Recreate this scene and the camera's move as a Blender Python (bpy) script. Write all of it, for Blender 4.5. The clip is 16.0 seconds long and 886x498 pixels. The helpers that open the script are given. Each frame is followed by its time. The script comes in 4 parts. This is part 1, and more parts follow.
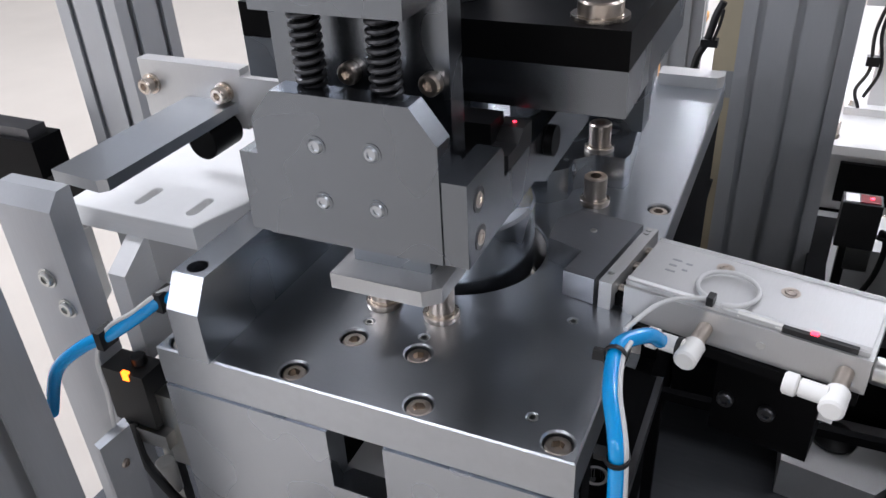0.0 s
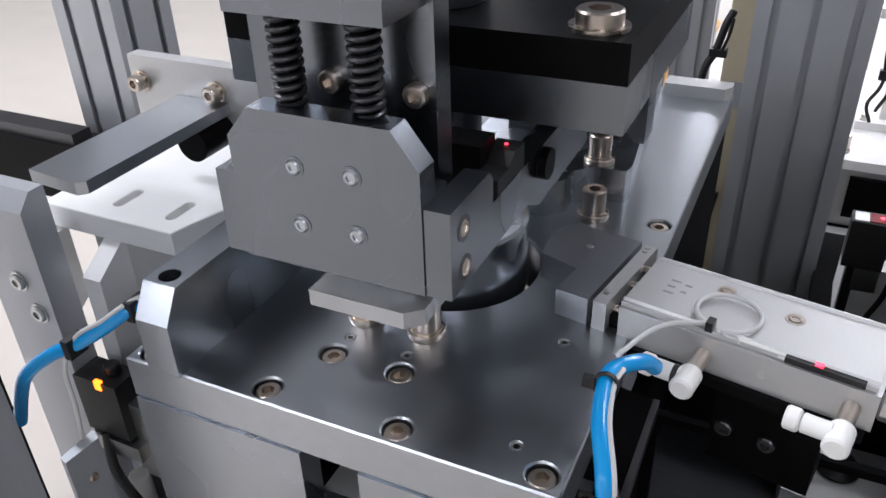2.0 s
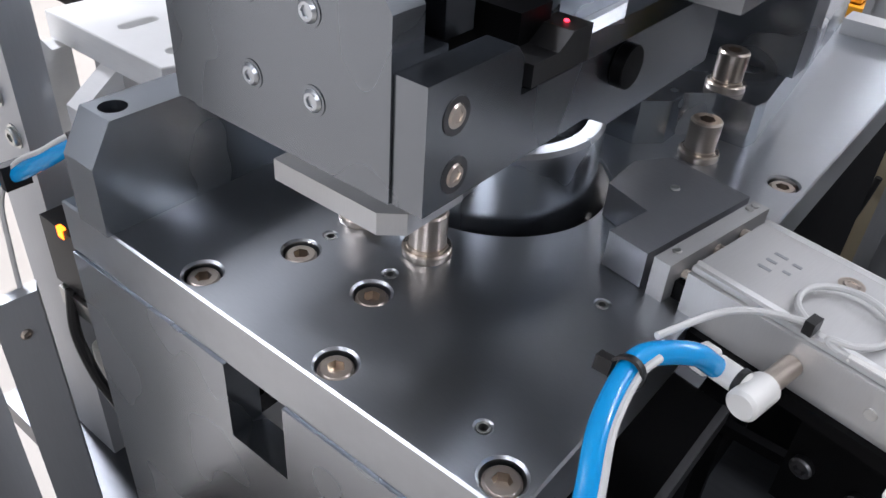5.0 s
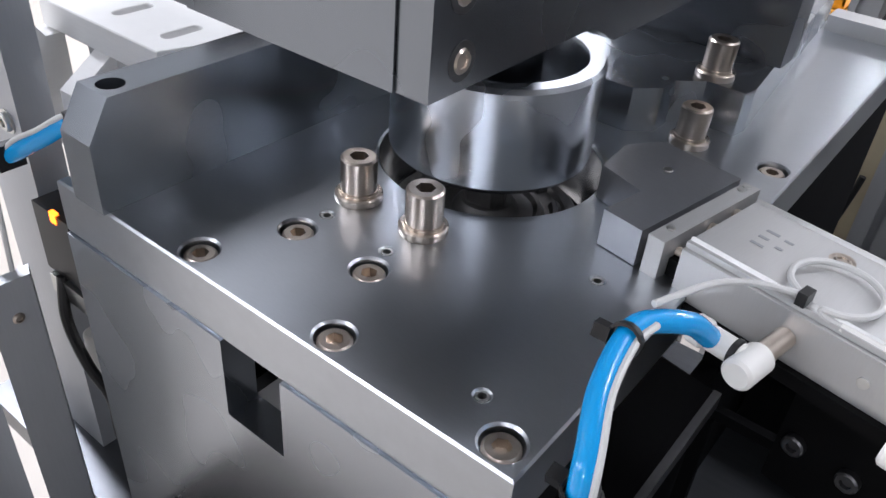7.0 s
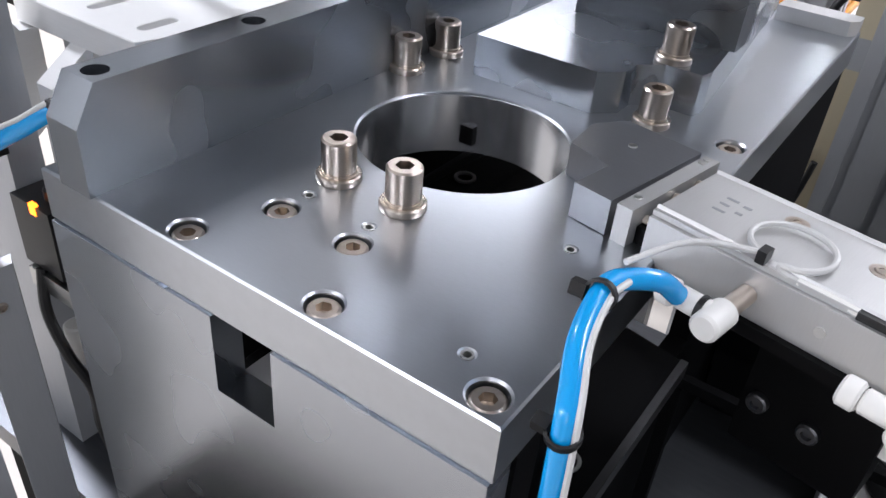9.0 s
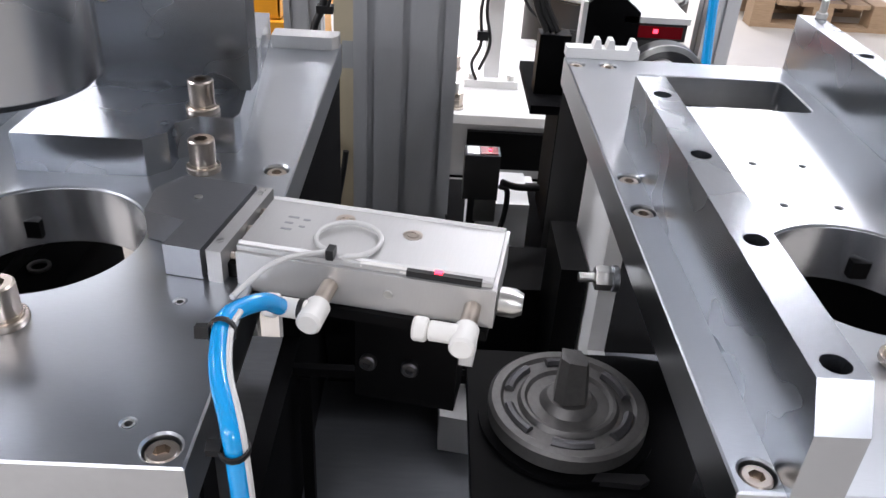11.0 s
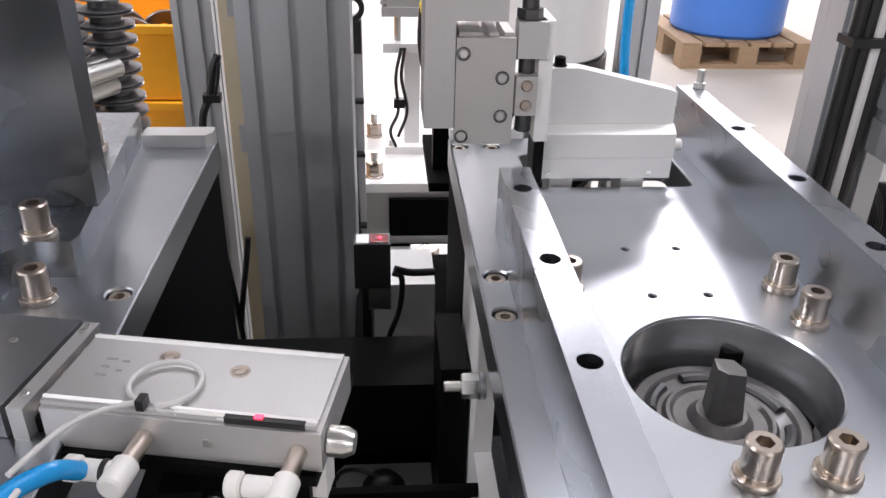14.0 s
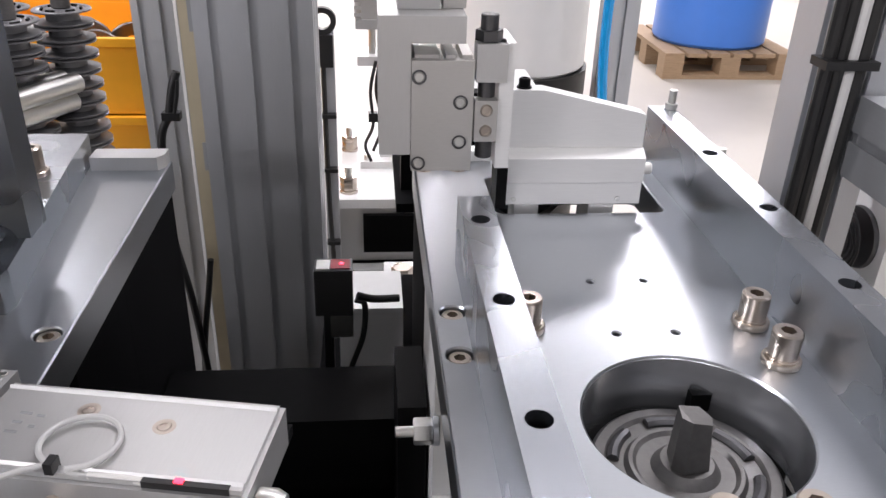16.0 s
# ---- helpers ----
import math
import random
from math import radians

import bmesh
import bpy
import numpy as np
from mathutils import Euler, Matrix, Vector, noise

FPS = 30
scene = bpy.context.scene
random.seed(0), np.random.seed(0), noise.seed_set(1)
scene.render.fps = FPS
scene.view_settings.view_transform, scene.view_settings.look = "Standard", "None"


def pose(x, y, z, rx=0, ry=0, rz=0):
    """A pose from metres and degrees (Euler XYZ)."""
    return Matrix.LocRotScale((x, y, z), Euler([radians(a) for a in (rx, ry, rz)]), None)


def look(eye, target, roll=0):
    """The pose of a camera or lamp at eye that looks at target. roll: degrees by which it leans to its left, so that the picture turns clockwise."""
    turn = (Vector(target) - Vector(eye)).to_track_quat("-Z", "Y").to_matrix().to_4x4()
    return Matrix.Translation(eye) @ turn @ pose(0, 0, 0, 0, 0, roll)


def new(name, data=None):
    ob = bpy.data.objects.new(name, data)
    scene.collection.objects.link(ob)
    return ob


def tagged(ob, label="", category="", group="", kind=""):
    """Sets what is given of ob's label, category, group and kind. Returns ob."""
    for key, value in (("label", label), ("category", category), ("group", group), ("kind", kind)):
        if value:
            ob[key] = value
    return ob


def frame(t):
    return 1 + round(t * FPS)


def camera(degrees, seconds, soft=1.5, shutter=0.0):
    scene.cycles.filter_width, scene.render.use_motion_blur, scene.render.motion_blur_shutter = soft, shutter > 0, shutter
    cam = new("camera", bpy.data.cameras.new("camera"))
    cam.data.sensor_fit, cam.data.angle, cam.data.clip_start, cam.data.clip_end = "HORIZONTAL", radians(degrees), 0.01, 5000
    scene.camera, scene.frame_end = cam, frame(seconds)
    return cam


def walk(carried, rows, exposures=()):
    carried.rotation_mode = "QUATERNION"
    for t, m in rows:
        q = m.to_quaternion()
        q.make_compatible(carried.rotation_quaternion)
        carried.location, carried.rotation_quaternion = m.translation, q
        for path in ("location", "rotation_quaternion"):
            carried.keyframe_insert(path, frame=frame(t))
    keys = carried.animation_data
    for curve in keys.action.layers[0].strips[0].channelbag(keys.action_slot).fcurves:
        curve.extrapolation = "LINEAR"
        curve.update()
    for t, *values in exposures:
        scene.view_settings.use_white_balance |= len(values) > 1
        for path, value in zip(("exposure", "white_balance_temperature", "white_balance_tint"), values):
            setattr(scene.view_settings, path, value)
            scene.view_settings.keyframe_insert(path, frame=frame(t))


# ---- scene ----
cam = camera(58.0, 16.0)
PATH = [
    (0, (0.0698, -0.2564, 0.2672), (-0.0402, -0.0258, 0.1100), -3.10),
    (0.5, (0.0712, -0.2500, 0.2663), (-0.0411, -0.0209, 0.1085), -2.94),
    (1, (0.0708, -0.2444, 0.2651), (-0.0416, -0.0150, 0.1079), -2.53),
    (1.5, (0.0707, -0.2394, 0.2641), (-0.0414, -0.0095, 0.1073), -2.21),
    (2, (0.0697, -0.2327, 0.2607), (-0.0424, -0.0025, 0.1044), -1.85),
    (2.5, (0.0726, -0.2084, 0.2431), (-0.0494, 0.0136, 0.0823), -1.18),
    (3, (0.0703, -0.1687, 0.2182), (-0.0647, 0.0365, 0.0460), 1.27),
    (3.5, (0.0688, -0.1429, 0.1996), (-0.0736, 0.0545, 0.0242), 4.22),
    (6, (0.0771, -0.1346, 0.1900), (-0.0694, 0.0576, 0.0121), 3.85),
    (6.5, (0.0777, -0.1413, 0.1860), (-0.0653, 0.0525, 0.0071), 4.44),
    (7, (0.0762, -0.1449, 0.1833), (-0.0667, 0.0540, 0.0100), 4.94),
    (7.5, (0.0777, -0.1474, 0.1840), (-0.0684, 0.0565, 0.0194), 5.23),
    (8, (0.0788, -0.1509, 0.1835), (-0.0665, 0.0567, 0.0228), 5.56),
    (8.5, (0.0806, -0.1568, 0.1825), (-0.0598, 0.0512, 0.0181), 5.50),
    (9, (0.0824, -0.1638, 0.1804), (-0.0503, 0.0442, 0.0098), 5.26),
    (9.5, (0.0917, -0.1675, 0.1828), (-0.0225, 0.0472, 0.0072), 5.98),
    (10, (0.0935, -0.1706, 0.1830), (0.0214, 0.0578, 0.0024), 6.05),
    (10.2, (0.0900, -0.1735, 0.1884), (0.0396, 0.0611, 0.0083), 5.72),
    (12.3, (0.1003, -0.2693, 0.2480), (0.1368, 0.0035, 0.1286), 1.53),
    (12.5, (0.1023, -0.2685, 0.2459), (0.1405, 0.0040, 0.1263), 1.65),
    (13, (0.1149, -0.2573, 0.2408), (0.1536, 0.0132, 0.1171), 1.76),
    (13.5, (0.1349, -0.2242, 0.2430), (0.1674, 0.0421, 0.1089), 1.74),
    (14, (0.1542, -0.1751, 0.2430), (0.1755, 0.0891, 0.1026), 1.46),
    (14.5, (0.1698, -0.1443, 0.2388), (0.1844, 0.1228, 0.1030), 1.25),
    (15, (0.1714, -0.1429, 0.2407), (0.1923, 0.1235, 0.1044), 1.78),
    (15.5, (0.1739, -0.1445, 0.2426), (0.1986, 0.1212, 0.1053), 1.82),
    (16, (0.1754, -0.1462, 0.2451), (0.2017, 0.1190, 0.1073), 1.88),
]
walk(cam, [(t, look(eye, target, roll)) for t, eye, target, roll in PATH], [(0, 0.0, 6200, 17), (2, 0.0, 6200, 17), (3, -0.12, 6200, 17), (3.5, 0.0, 6200, 17), (6, 0.2, 6200, 17), (6.8, 0.25, 6200, 17), (7.4, 0.3, 6200, 17), (10.2, 0.38, 6250, 17), (12.3, 0.2, 6600, 20), (16, 0.15, 6600, 20)])

# ---------- world, lights, exposure ----------
scene.view_settings.exposure = 0.0
world = bpy.data.worlds.new("world")
scene.world = world
world.use_nodes = True
world.node_tree.nodes["Background"].inputs[0].default_value = (0.90, 0.95, 1.0, 1)
world.node_tree.nodes["Background"].inputs[1].default_value = 0.2


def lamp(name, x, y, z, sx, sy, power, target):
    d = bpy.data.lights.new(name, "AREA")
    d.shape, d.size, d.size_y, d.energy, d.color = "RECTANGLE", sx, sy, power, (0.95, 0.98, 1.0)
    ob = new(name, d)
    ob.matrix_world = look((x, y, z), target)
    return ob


# rows of unseen area lamps added under the hall roof for highlights and fill
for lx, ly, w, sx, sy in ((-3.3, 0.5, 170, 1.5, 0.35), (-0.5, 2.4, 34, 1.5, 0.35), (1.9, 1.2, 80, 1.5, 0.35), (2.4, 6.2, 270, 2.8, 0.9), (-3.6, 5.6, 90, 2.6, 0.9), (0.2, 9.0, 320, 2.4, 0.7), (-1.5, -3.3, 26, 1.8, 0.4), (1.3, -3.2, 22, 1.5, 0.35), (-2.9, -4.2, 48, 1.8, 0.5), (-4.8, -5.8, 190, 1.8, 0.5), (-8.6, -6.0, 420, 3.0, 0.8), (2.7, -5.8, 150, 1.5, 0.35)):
    lamp("unseen_hall_light", lx, ly, 2.9, sx, sy, w, (lx, ly, 0))
# extra lamp added over the beds to brighten them, from no known fixture
lamp("bed_fill_lamp", 0.25, 0.75, 1.05, 0.9, 0.06, 2.2, (0.2, 0.35, 0))

# ---------- materials ----------
MATS = {}


def tree(name):
    m = bpy.data.materials.new(name)
    m.use_nodes = True
    MATS[name] = m
    n = m.node_tree.nodes
    return m, n, m.node_tree.links, n["Principled BSDF"]


def surface(name, color, rough=0.4, metal=0.0, grain=(1, 1, 1), size=60.0, vary=0.08, bump=0.0, stain=0.06, rvary=0.08, coat=0.0, spec=0.5):
    """A material with fine grain (stretched by grain), coarse stains and a little relief."""
    m, n, l, b = tree(name)
    tc = n.new("ShaderNodeTexCoord")
    mp = n.new("ShaderNodeMapping")
    mp.inputs["Scale"].default_value = grain
    l.new(tc.outputs["Object"], mp.inputs["Vector"])
    fine = n.new("ShaderNodeTexNoise")
    fine.inputs["Scale"].default_value, fine.inputs["Detail"].default_value = size, 4
    l.new(mp.outputs[0], fine.inputs["Vector"])
    coarse = n.new("ShaderNodeTexNoise")
    coarse.inputs["Scale"].default_value, coarse.inputs["Detail"].default_value = size / 9, 1.5
    l.new(tc.outputs["Object"], coarse.inputs["Vector"])
    mix = n.new("ShaderNodeMath")
    mix.operation = "MULTIPLY_ADD"
    l.new(fine.outputs[0], mix.inputs[0])
    mix.inputs[1].default_value, mix.inputs[2].default_value = 2 * vary, 1 - vary
    mix2 = n.new("ShaderNodeMath")
    mix2.operation = "MULTIPLY_ADD"
    l.new(coarse.outputs[0], mix2.inputs[0])
    mix2.inputs[1].default_value, mix2.inputs[2].default_value = 2 * stain, -stain
    add = n.new("ShaderNodeMath")
    add.operation = "ADD"
    l.new(mix.outputs[0], add.inputs[0])
    l.new(mix2.outputs[0], add.inputs[1])
    col = n.new("ShaderNodeVectorMath")
    col.operation = "SCALE"
    col.inputs[0].default_value = color
    l.new(add.outputs[0], col.inputs["Scale"])
    l.new(col.outputs[0], b.inputs["Base Color"])
    ro = n.new("ShaderNodeMath")
    ro.operation = "MULTIPLY_ADD"
    l.new(coarse.outputs[0], ro.inputs[0])
    ro.inputs[1].default_value, ro.inputs[2].default_value = 2 * rvary, rough - rvary
    l.new(ro.outputs[0], b.inputs["Roughness"])
    b.inputs["Metallic"].default_value = metal
    b.inputs["Coat Weight"].default_value = coat
    b.inputs["Specular IOR Level"].default_value = spec
    if bump:
        bp = n.new("ShaderNodeBump")
        bp.inputs["Strength"].default_value, bp.inputs["Distance"].default_value = bump, 0.0006
        l.new(fine.outputs[0], bp.inputs["Height"])
        l.new(bp.outputs[0], b.inputs["Normal"])
    return m


def glow(name, color, power):
    m, n, l, b = tree(name)
    b.inputs["Base Color"].default_value = (*color, 1)
    b.inputs["Emission Color"].default_value = (*color, 1)
    b.inputs["Emission Strength"].default_value = power
    return m


steel = surface("ground_steel", (0.47, 0.495, 0.525), 0.29, 1.0, (1, 14, 1), 160, 0.06, 0.0, 0.05, 0.025)
tool_steel = surface("dark_tool_steel", (0.20, 0.215, 0.235), 0.27, 1.0, (14, 1, 14), 160, 0.07, 0.0, 0.06, 0.03)
steel_h = surface("milled_steel", (0.43, 0.455, 0.49), 0.27, 1.0, (14, 1, 14), 160, 0.06, 0.0, 0.06, 0.03)
satin = surface("satin_aluminium", (0.54, 0.54, 0.535), 0.42, 0.65, (20, 1, 1), 120, 0.05, 0.04, 0.05, 0.05)
bright = surface("bright_aluminium", (0.80, 0.80, 0.79), 0.42, 0.15, (1, 1, 12), 90, 0.04, 0.03, 0.04, 0.05)
jaw_m = surface("grey_jaw_steel", (0.30, 0.31, 0.33), 0.33, 0.8, (1, 8, 1), 120, 0.06, 0.0, 0.05, 0.04)
turned = surface("turned_bore", (0.52, 0.54, 0.57), 0.24, 0.9, (1, 1, 0.05), 140, 0.16, 0.05, 0.12, 0.06)
greyplate = surface("grey_anodised", (0.50, 0.49, 0.47), 0.45, 0.6, (1, 1, 6), 200, 0.06, 0.05, 0.05, 0.04)
profile_m = surface("anodised_profile", (0.46, 0.475, 0.495), 0.40, 0.45, (18, 18, 1), 60, 0.05, 0.02, 0.04, 0.04)
nickel = surface("nickel_bolt", (0.53, 0.465, 0.405), 0.28, 1.0, (1, 1, 30), 150, 0.08, 0.03, 0.1, 0.06)
zinc = surface("zinc_nut", (0.62, 0.62, 0.60), 0.32, 1.0, (1, 1, 8), 150, 0.08, 0.03, 0.08, 0.06)
springs_m = surface("spring_steel", (0.10, 0.10, 0.105), 0.35, 0.9, (1, 1, 1), 200, 0.1, 0.0, 0.1, 0.06)
black_ox = surface("black_oxide", (0.003, 0.003, 0.0033), 0.42, 0.0, (1, 1, 1), 150, 0.2, 0.05, 0.2, 0.08, spec=0.07)
black_pl = surface("black_plastic", (0.008, 0.008, 0.0085), 0.42, 0.0, (1, 1, 1), 250, 0.15, 0.04, 0.1, 0.06)
pit_m = surface("oiled_dark_steel", (0.10, 0.105, 0.115), 0.30, 0.85, (1, 6, 1), 40, 0.15, 0.0, 0.2, 0.08)
# near-black paint: the deep shade of the pit is put into it
bed_m = surface("shade_black_paint", (0.003, 0.003, 0.0035), 0.7, 0.0, (1, 1, 1), 40, 0.2, 0.05, 0.2, 0.08, spec=0.06)
iron = surface("cast_iron", (0.17, 0.166, 0.162), 0.5, 0.85, (1, 1, 1), 300, 0.18, 0.25, 0.1, 0.08)
iron_l = surface("machined_iron", (0.20, 0.20, 0.21), 0.36, 0.6, (1, 1, 1), 200, 0.12, 0.1, 0.1, 0.06)
# darker iron that stands for shade in the rotor's slots
iron_d = surface("slot_shade_iron", (0.10, 0.10, 0.105), 0.42, 0.7, (1, 1, 1), 220, 0.2, 0.2, 0.15, 0.08)
blue_t = surface("blue_air_tube", (0.002, 0.32, 0.74), 0.2, 0.0, (1, 1, 1), 80, 0.06, 0.0, 0.06, 0.04, coat=0.3)
grey_c = surface("grey_cable", (0.60, 0.60, 0.59), 0.42, 0.0, (1, 1, 1), 120, 0.06, 0.02, 0.06, 0.05)
white_p = surface("white_plastic", (0.78, 0.77, 0.74), 0.38, 0.0, (1, 1, 1), 120, 0.04, 0.02, 0.05, 0.05)
white_pt = surface("white_paint", (0.80, 0.80, 0.79), 0.45, 0.0, (1, 1, 1), 30, 0.03, 0.03, 0.05, 0.05)
orange = surface("orange_crate_plastic", (0.90, 0.40, 0.016), 0.42, 0.0, (1, 1, 1), 40, 0.08, 0.05, 0.1, 0.06)
yellow = surface("yellow_label", (0.85, 0.62, 0.02), 0.45, 0.0, (1, 1, 1), 80, 0.05, 0.0, 0.06, 0.05)
tan_m = surface("beige_housing", (0.46, 0.40, 0.28), 0.5, 0.0, (1, 1, 1), 60, 0.05, 0.03, 0.08, 0.05)
drum_m = surface("blue_drum_plastic", (0.05, 0.19, 0.62), 0.3, 0.0, (1, 1, 1), 12, 0.06, 0.05, 0.12, 0.06)
wood = surface("pallet_wood", (0.34, 0.23, 0.14), 0.75, 0.0, (2, 14, 14), 12, 0.3, 0.2, 0.15, 0.05)
concrete = surface("hall_floor", (0.50, 0.46, 0.41), 0.45, 0.0, (1, 1, 1), 5, 0.08, 0.05, 0.12, 0.1)
roof_m = surface("grey_roof_sheet", (0.30, 0.31, 0.32), 0.6, 0.0, (1, 1, 1), 6, 0.1, 0.05, 0.2, 0.05)
wall_m = surface("hall_wall_paint", (0.42, 0.43, 0.43), 0.7, 0.0, (1, 1, 1), 6, 0.04, 0.05, 0.06, 0.04)
print_m = surface("grey_print", (0.30, 0.31, 0.32), 0.6, 0.0, (1, 1, 1), 100, 0.05, 0.0, 0.05, 0.04)
led_r = glow("red_led", (1.0, 0.03, 0.06), 5.0)
led_o = glow("orange_led", (1.0, 0.20, 0.01), 4.0)

# ---------- mesh helpers, in millimetres ----------
MM = 0.001


def obj(name, bm, mat, parent=None, label="", bevel=0.0, limit=0.0):
    """One mesh object out of a bmesh in millimetres, with rounded edges."""
    if bevel:
        sharp = [e for e in bm.edges if len(e.link_faces) == 2 and e.calc_face_angle(0) > 0.5]
        bmesh.ops.bevel(bm, geom=sharp, offset=bevel, segments=1 if bevel <= 1.2 else 2, profile=0.6, affect="EDGES", clamp_overlap=True)
    bmesh.ops.scale(bm, vec=(MM, MM, MM), verts=bm.verts)
    bmesh.ops.recalc_face_normals(bm, faces=bm.faces)
    me = bpy.data.meshes.new(name)
    limit = limit or (0.2 if bevel else 0.6)
    for fc in bm.faces:
        fc.smooth = True
    for e in bm.edges:
        if len(e.link_faces) == 2 and e.calc_face_angle(0) > limit:
            e.smooth = False
    bm.to_mesh(me)
    bm.free()
    me.materials.append(mat)
    ob = new(name, me)
    if parent:
        ob.parent = parent
    if label:
        ob["label"] = label
    return ob


def part(name, bm, mat, parent, label="", bevel=0.0, limit=0.0):
    return obj(name, bm, mat, parent, label, bevel, limit)


def thing(name, label, category, x=0, y=0, z=0, rz=0, group="", kind=""):
    ob = new(name)
    ob.empty_display_size = 0.02
    ob.matrix_basis = pose(x * MM, y * MM, z * MM, 0, 0, rz)
    return tagged(ob, label, category, group, kind)


def box(x0, x1, y0, y1, z0, z1, bm=None):
    bm = bm or bmesh.new()
    v = [bm.verts.new((x, y, z)) for x in (x0, x1) for y in (y0, y1) for z in (z0, z1)]
    for q in ((0, 1, 3, 2), (4, 6, 7, 5), (0, 4, 5, 1), (2, 3, 7, 6), (0, 2, 6, 4), (1, 5, 7, 3)):
        bm.faces.new([v[i] for i in q])
    return bm


def prism(pts, axis, a0, a1, bm=None):
    """A polygon pulled along an axis: x takes (y, z) points, y takes (x, z), z takes (x, y)."""
    bm = bm or bmesh.new()

    def at(p, a):
        return {"x": (a, p[0], p[1]), "y": (p[0], a, p[1]), "z": (p[0], p[1], a)}[axis]

    lo = [bm.verts.new(at(p, a0)) for p in pts]
    hi = [bm.verts.new(at(p, a1)) for p in pts]
    bm.faces.new(lo)
    bm.faces.new(hi)
    for i in range(len(pts)):
        j = (i + 1) % len(pts)
        bm.faces.new((lo[i], lo[j], hi[j], hi[i]))
    return bm


def lathe(prof, seg=24, c=(0, 0, 0), axis="z", bm=None):
    """A turned body: (radius, height) points along an axis through c."""
    bm = bm or bmesh.new()

    def at(r, a, h):
        u, w = r * math.cos(a), r * math.sin(a)
        p = {"z": (u, w, h), "x": (h, u, w), "y": (u, h, w)}[axis]
        return (p[0] + c[0], p[1] + c[1], p[2] + c[2])

    rings = []
    for r, h in prof:
        if r < 1e-6:
            rings.append([bm.verts.new(at(0, 0, h))])
        else:
            rings.append([bm.verts.new(at(r, 2 * math.pi * i / seg, h)) for i in range(seg)])
    for a, b in zip(rings, rings[1:]):
        for i in range(seg):
            j = (i + 1) % seg
            if len(a) == 1 and len(b) == 1:
                continue
            if len(a) == 1:
                bm.faces.new((a[0], b[i], b[j]))
            elif len(b) == 1:
                bm.faces.new((a[i], a[j], b[0]))
            else:
                bm.faces.new((a[i], a[j], b[j], b[i]))
    return bm


def rod(r, h0, h1, c=(0, 0, 0), axis="z", seg=20, ch=0.4, bm=None):
    return lathe([(0, h0), (r - ch, h0), (r, h0 + ch), (r, h1 - ch), (r - ch, h1), (0, h1)], seg, c, axis, bm)


def smooth_path(pts, n=8):
    """A soft line through the points."""
    P = [Vector(p) for p in pts]
    P = [2 * P[0] - P[1]] + P + [2 * P[-1] - P[-2]]
    out = []
    for i in range(1, len(P) - 2):
        for k in range(n):
            t = k / n
            a, b, c, d = P[i - 1 : i + 3]
            out.append(0.5 * (2 * b + (c - a) * t + (2 * a - 5 * b + 4 * c - d) * t * t + (3 * b - a - 3 * c + d) * t**3))
    return out + [P[-2]]


def hose(pts, r, seg=10, n=8, bm=None):
    bm = bm or bmesh.new()
    line = smooth_path(pts, n)
    up, rings = Vector((0.13, 0.31, 0.94)), []
    for i, p in enumerate(line):
        d = (line[min(i + 1, len(line) - 1)] - line[max(i - 1, 0)]).normalized()
        u = d.cross(up).normalized()
        w = u.cross(d)
        up = w
        rings.append([bm.verts.new(p + r * (math.cos(2 * math.pi * k / seg) * u + math.sin(2 * math.pi * k / seg) * w)) for k in range(seg)])
    for a, b in zip(rings, rings[1:]):
        for k in range(seg):
            bm.faces.new((a[k], a[(k + 1) % seg], b[(k + 1) % seg], b[k]))
    bm.faces.new(rings[0])
    bm.faces.new(rings[-1])
    return bm


def circle(x, y, r, n=40):
    return [(x + r * math.cos(2 * math.pi * i / n), y + r * math.sin(2 * math.pi * i / n)) for i in range(n)]


def rounded(x0, x1, y0, y1, r, n=5):
    out = []
    for cx, cy, a in ((x1 - r, y1 - r, 0), (x0 + r, y1 - r, 90), (x0 + r, y0 + r, 180), (x1 - r, y0 + r, 270)):
        out += [(cx + r * math.cos(radians(a + 90 * k / n)), cy + r * math.sin(radians(a + 90 * k / n))) for k in range(n + 1)]
    return out


def sheet(outer, holes, z0, z1, edge=0.5):
    """A plate with real holes in it, lying flat, as a bmesh in millimetres."""
    cu = bpy.data.curves.new("outline", "CURVE")
    cu.dimensions, cu.fill_mode = "2D", "BOTH"
    cu.extrude = (z1 - z0) / 2 - edge
    cu.bevel_depth, cu.bevel_resolution = edge, 0
    cu.offset = -edge
    for loop in [outer] + list(holes):
        sp = cu.splines.new("POLY")
        sp.points.add(len(loop) - 1)
        for q, p in zip(sp.points, loop):
            q.co = (p[0], p[1], 0, 1)
        sp.use_cyclic_u = True
    tmp = bpy.data.objects.new("outline", cu)
    scene.collection.objects.link(tmp)
    me = bpy.data.meshes.new_from_object(tmp.evaluated_get(bpy.context.evaluated_depsgraph_get()))
    bm = bmesh.new()
    bm.from_mesh(me)
    bmesh.ops.remove_doubles(bm, verts=bm.verts, dist=0.001)
    bmesh.ops.translate(bm, vec=(0, 0, (z0 + z1) / 2), verts=bm.verts)
    bpy.data.objects.remove(tmp)
    bpy.data.curves.remove(cu)
    bpy.data.meshes.remove(me)
    return bm


def upright(bm):
    """Turns a flat sheet so that its y points up and its thickness lies along -y."""
    for v in bm.verts:
        v.co = (v.co.x, -v.co.z, v.co.y)
    return bm


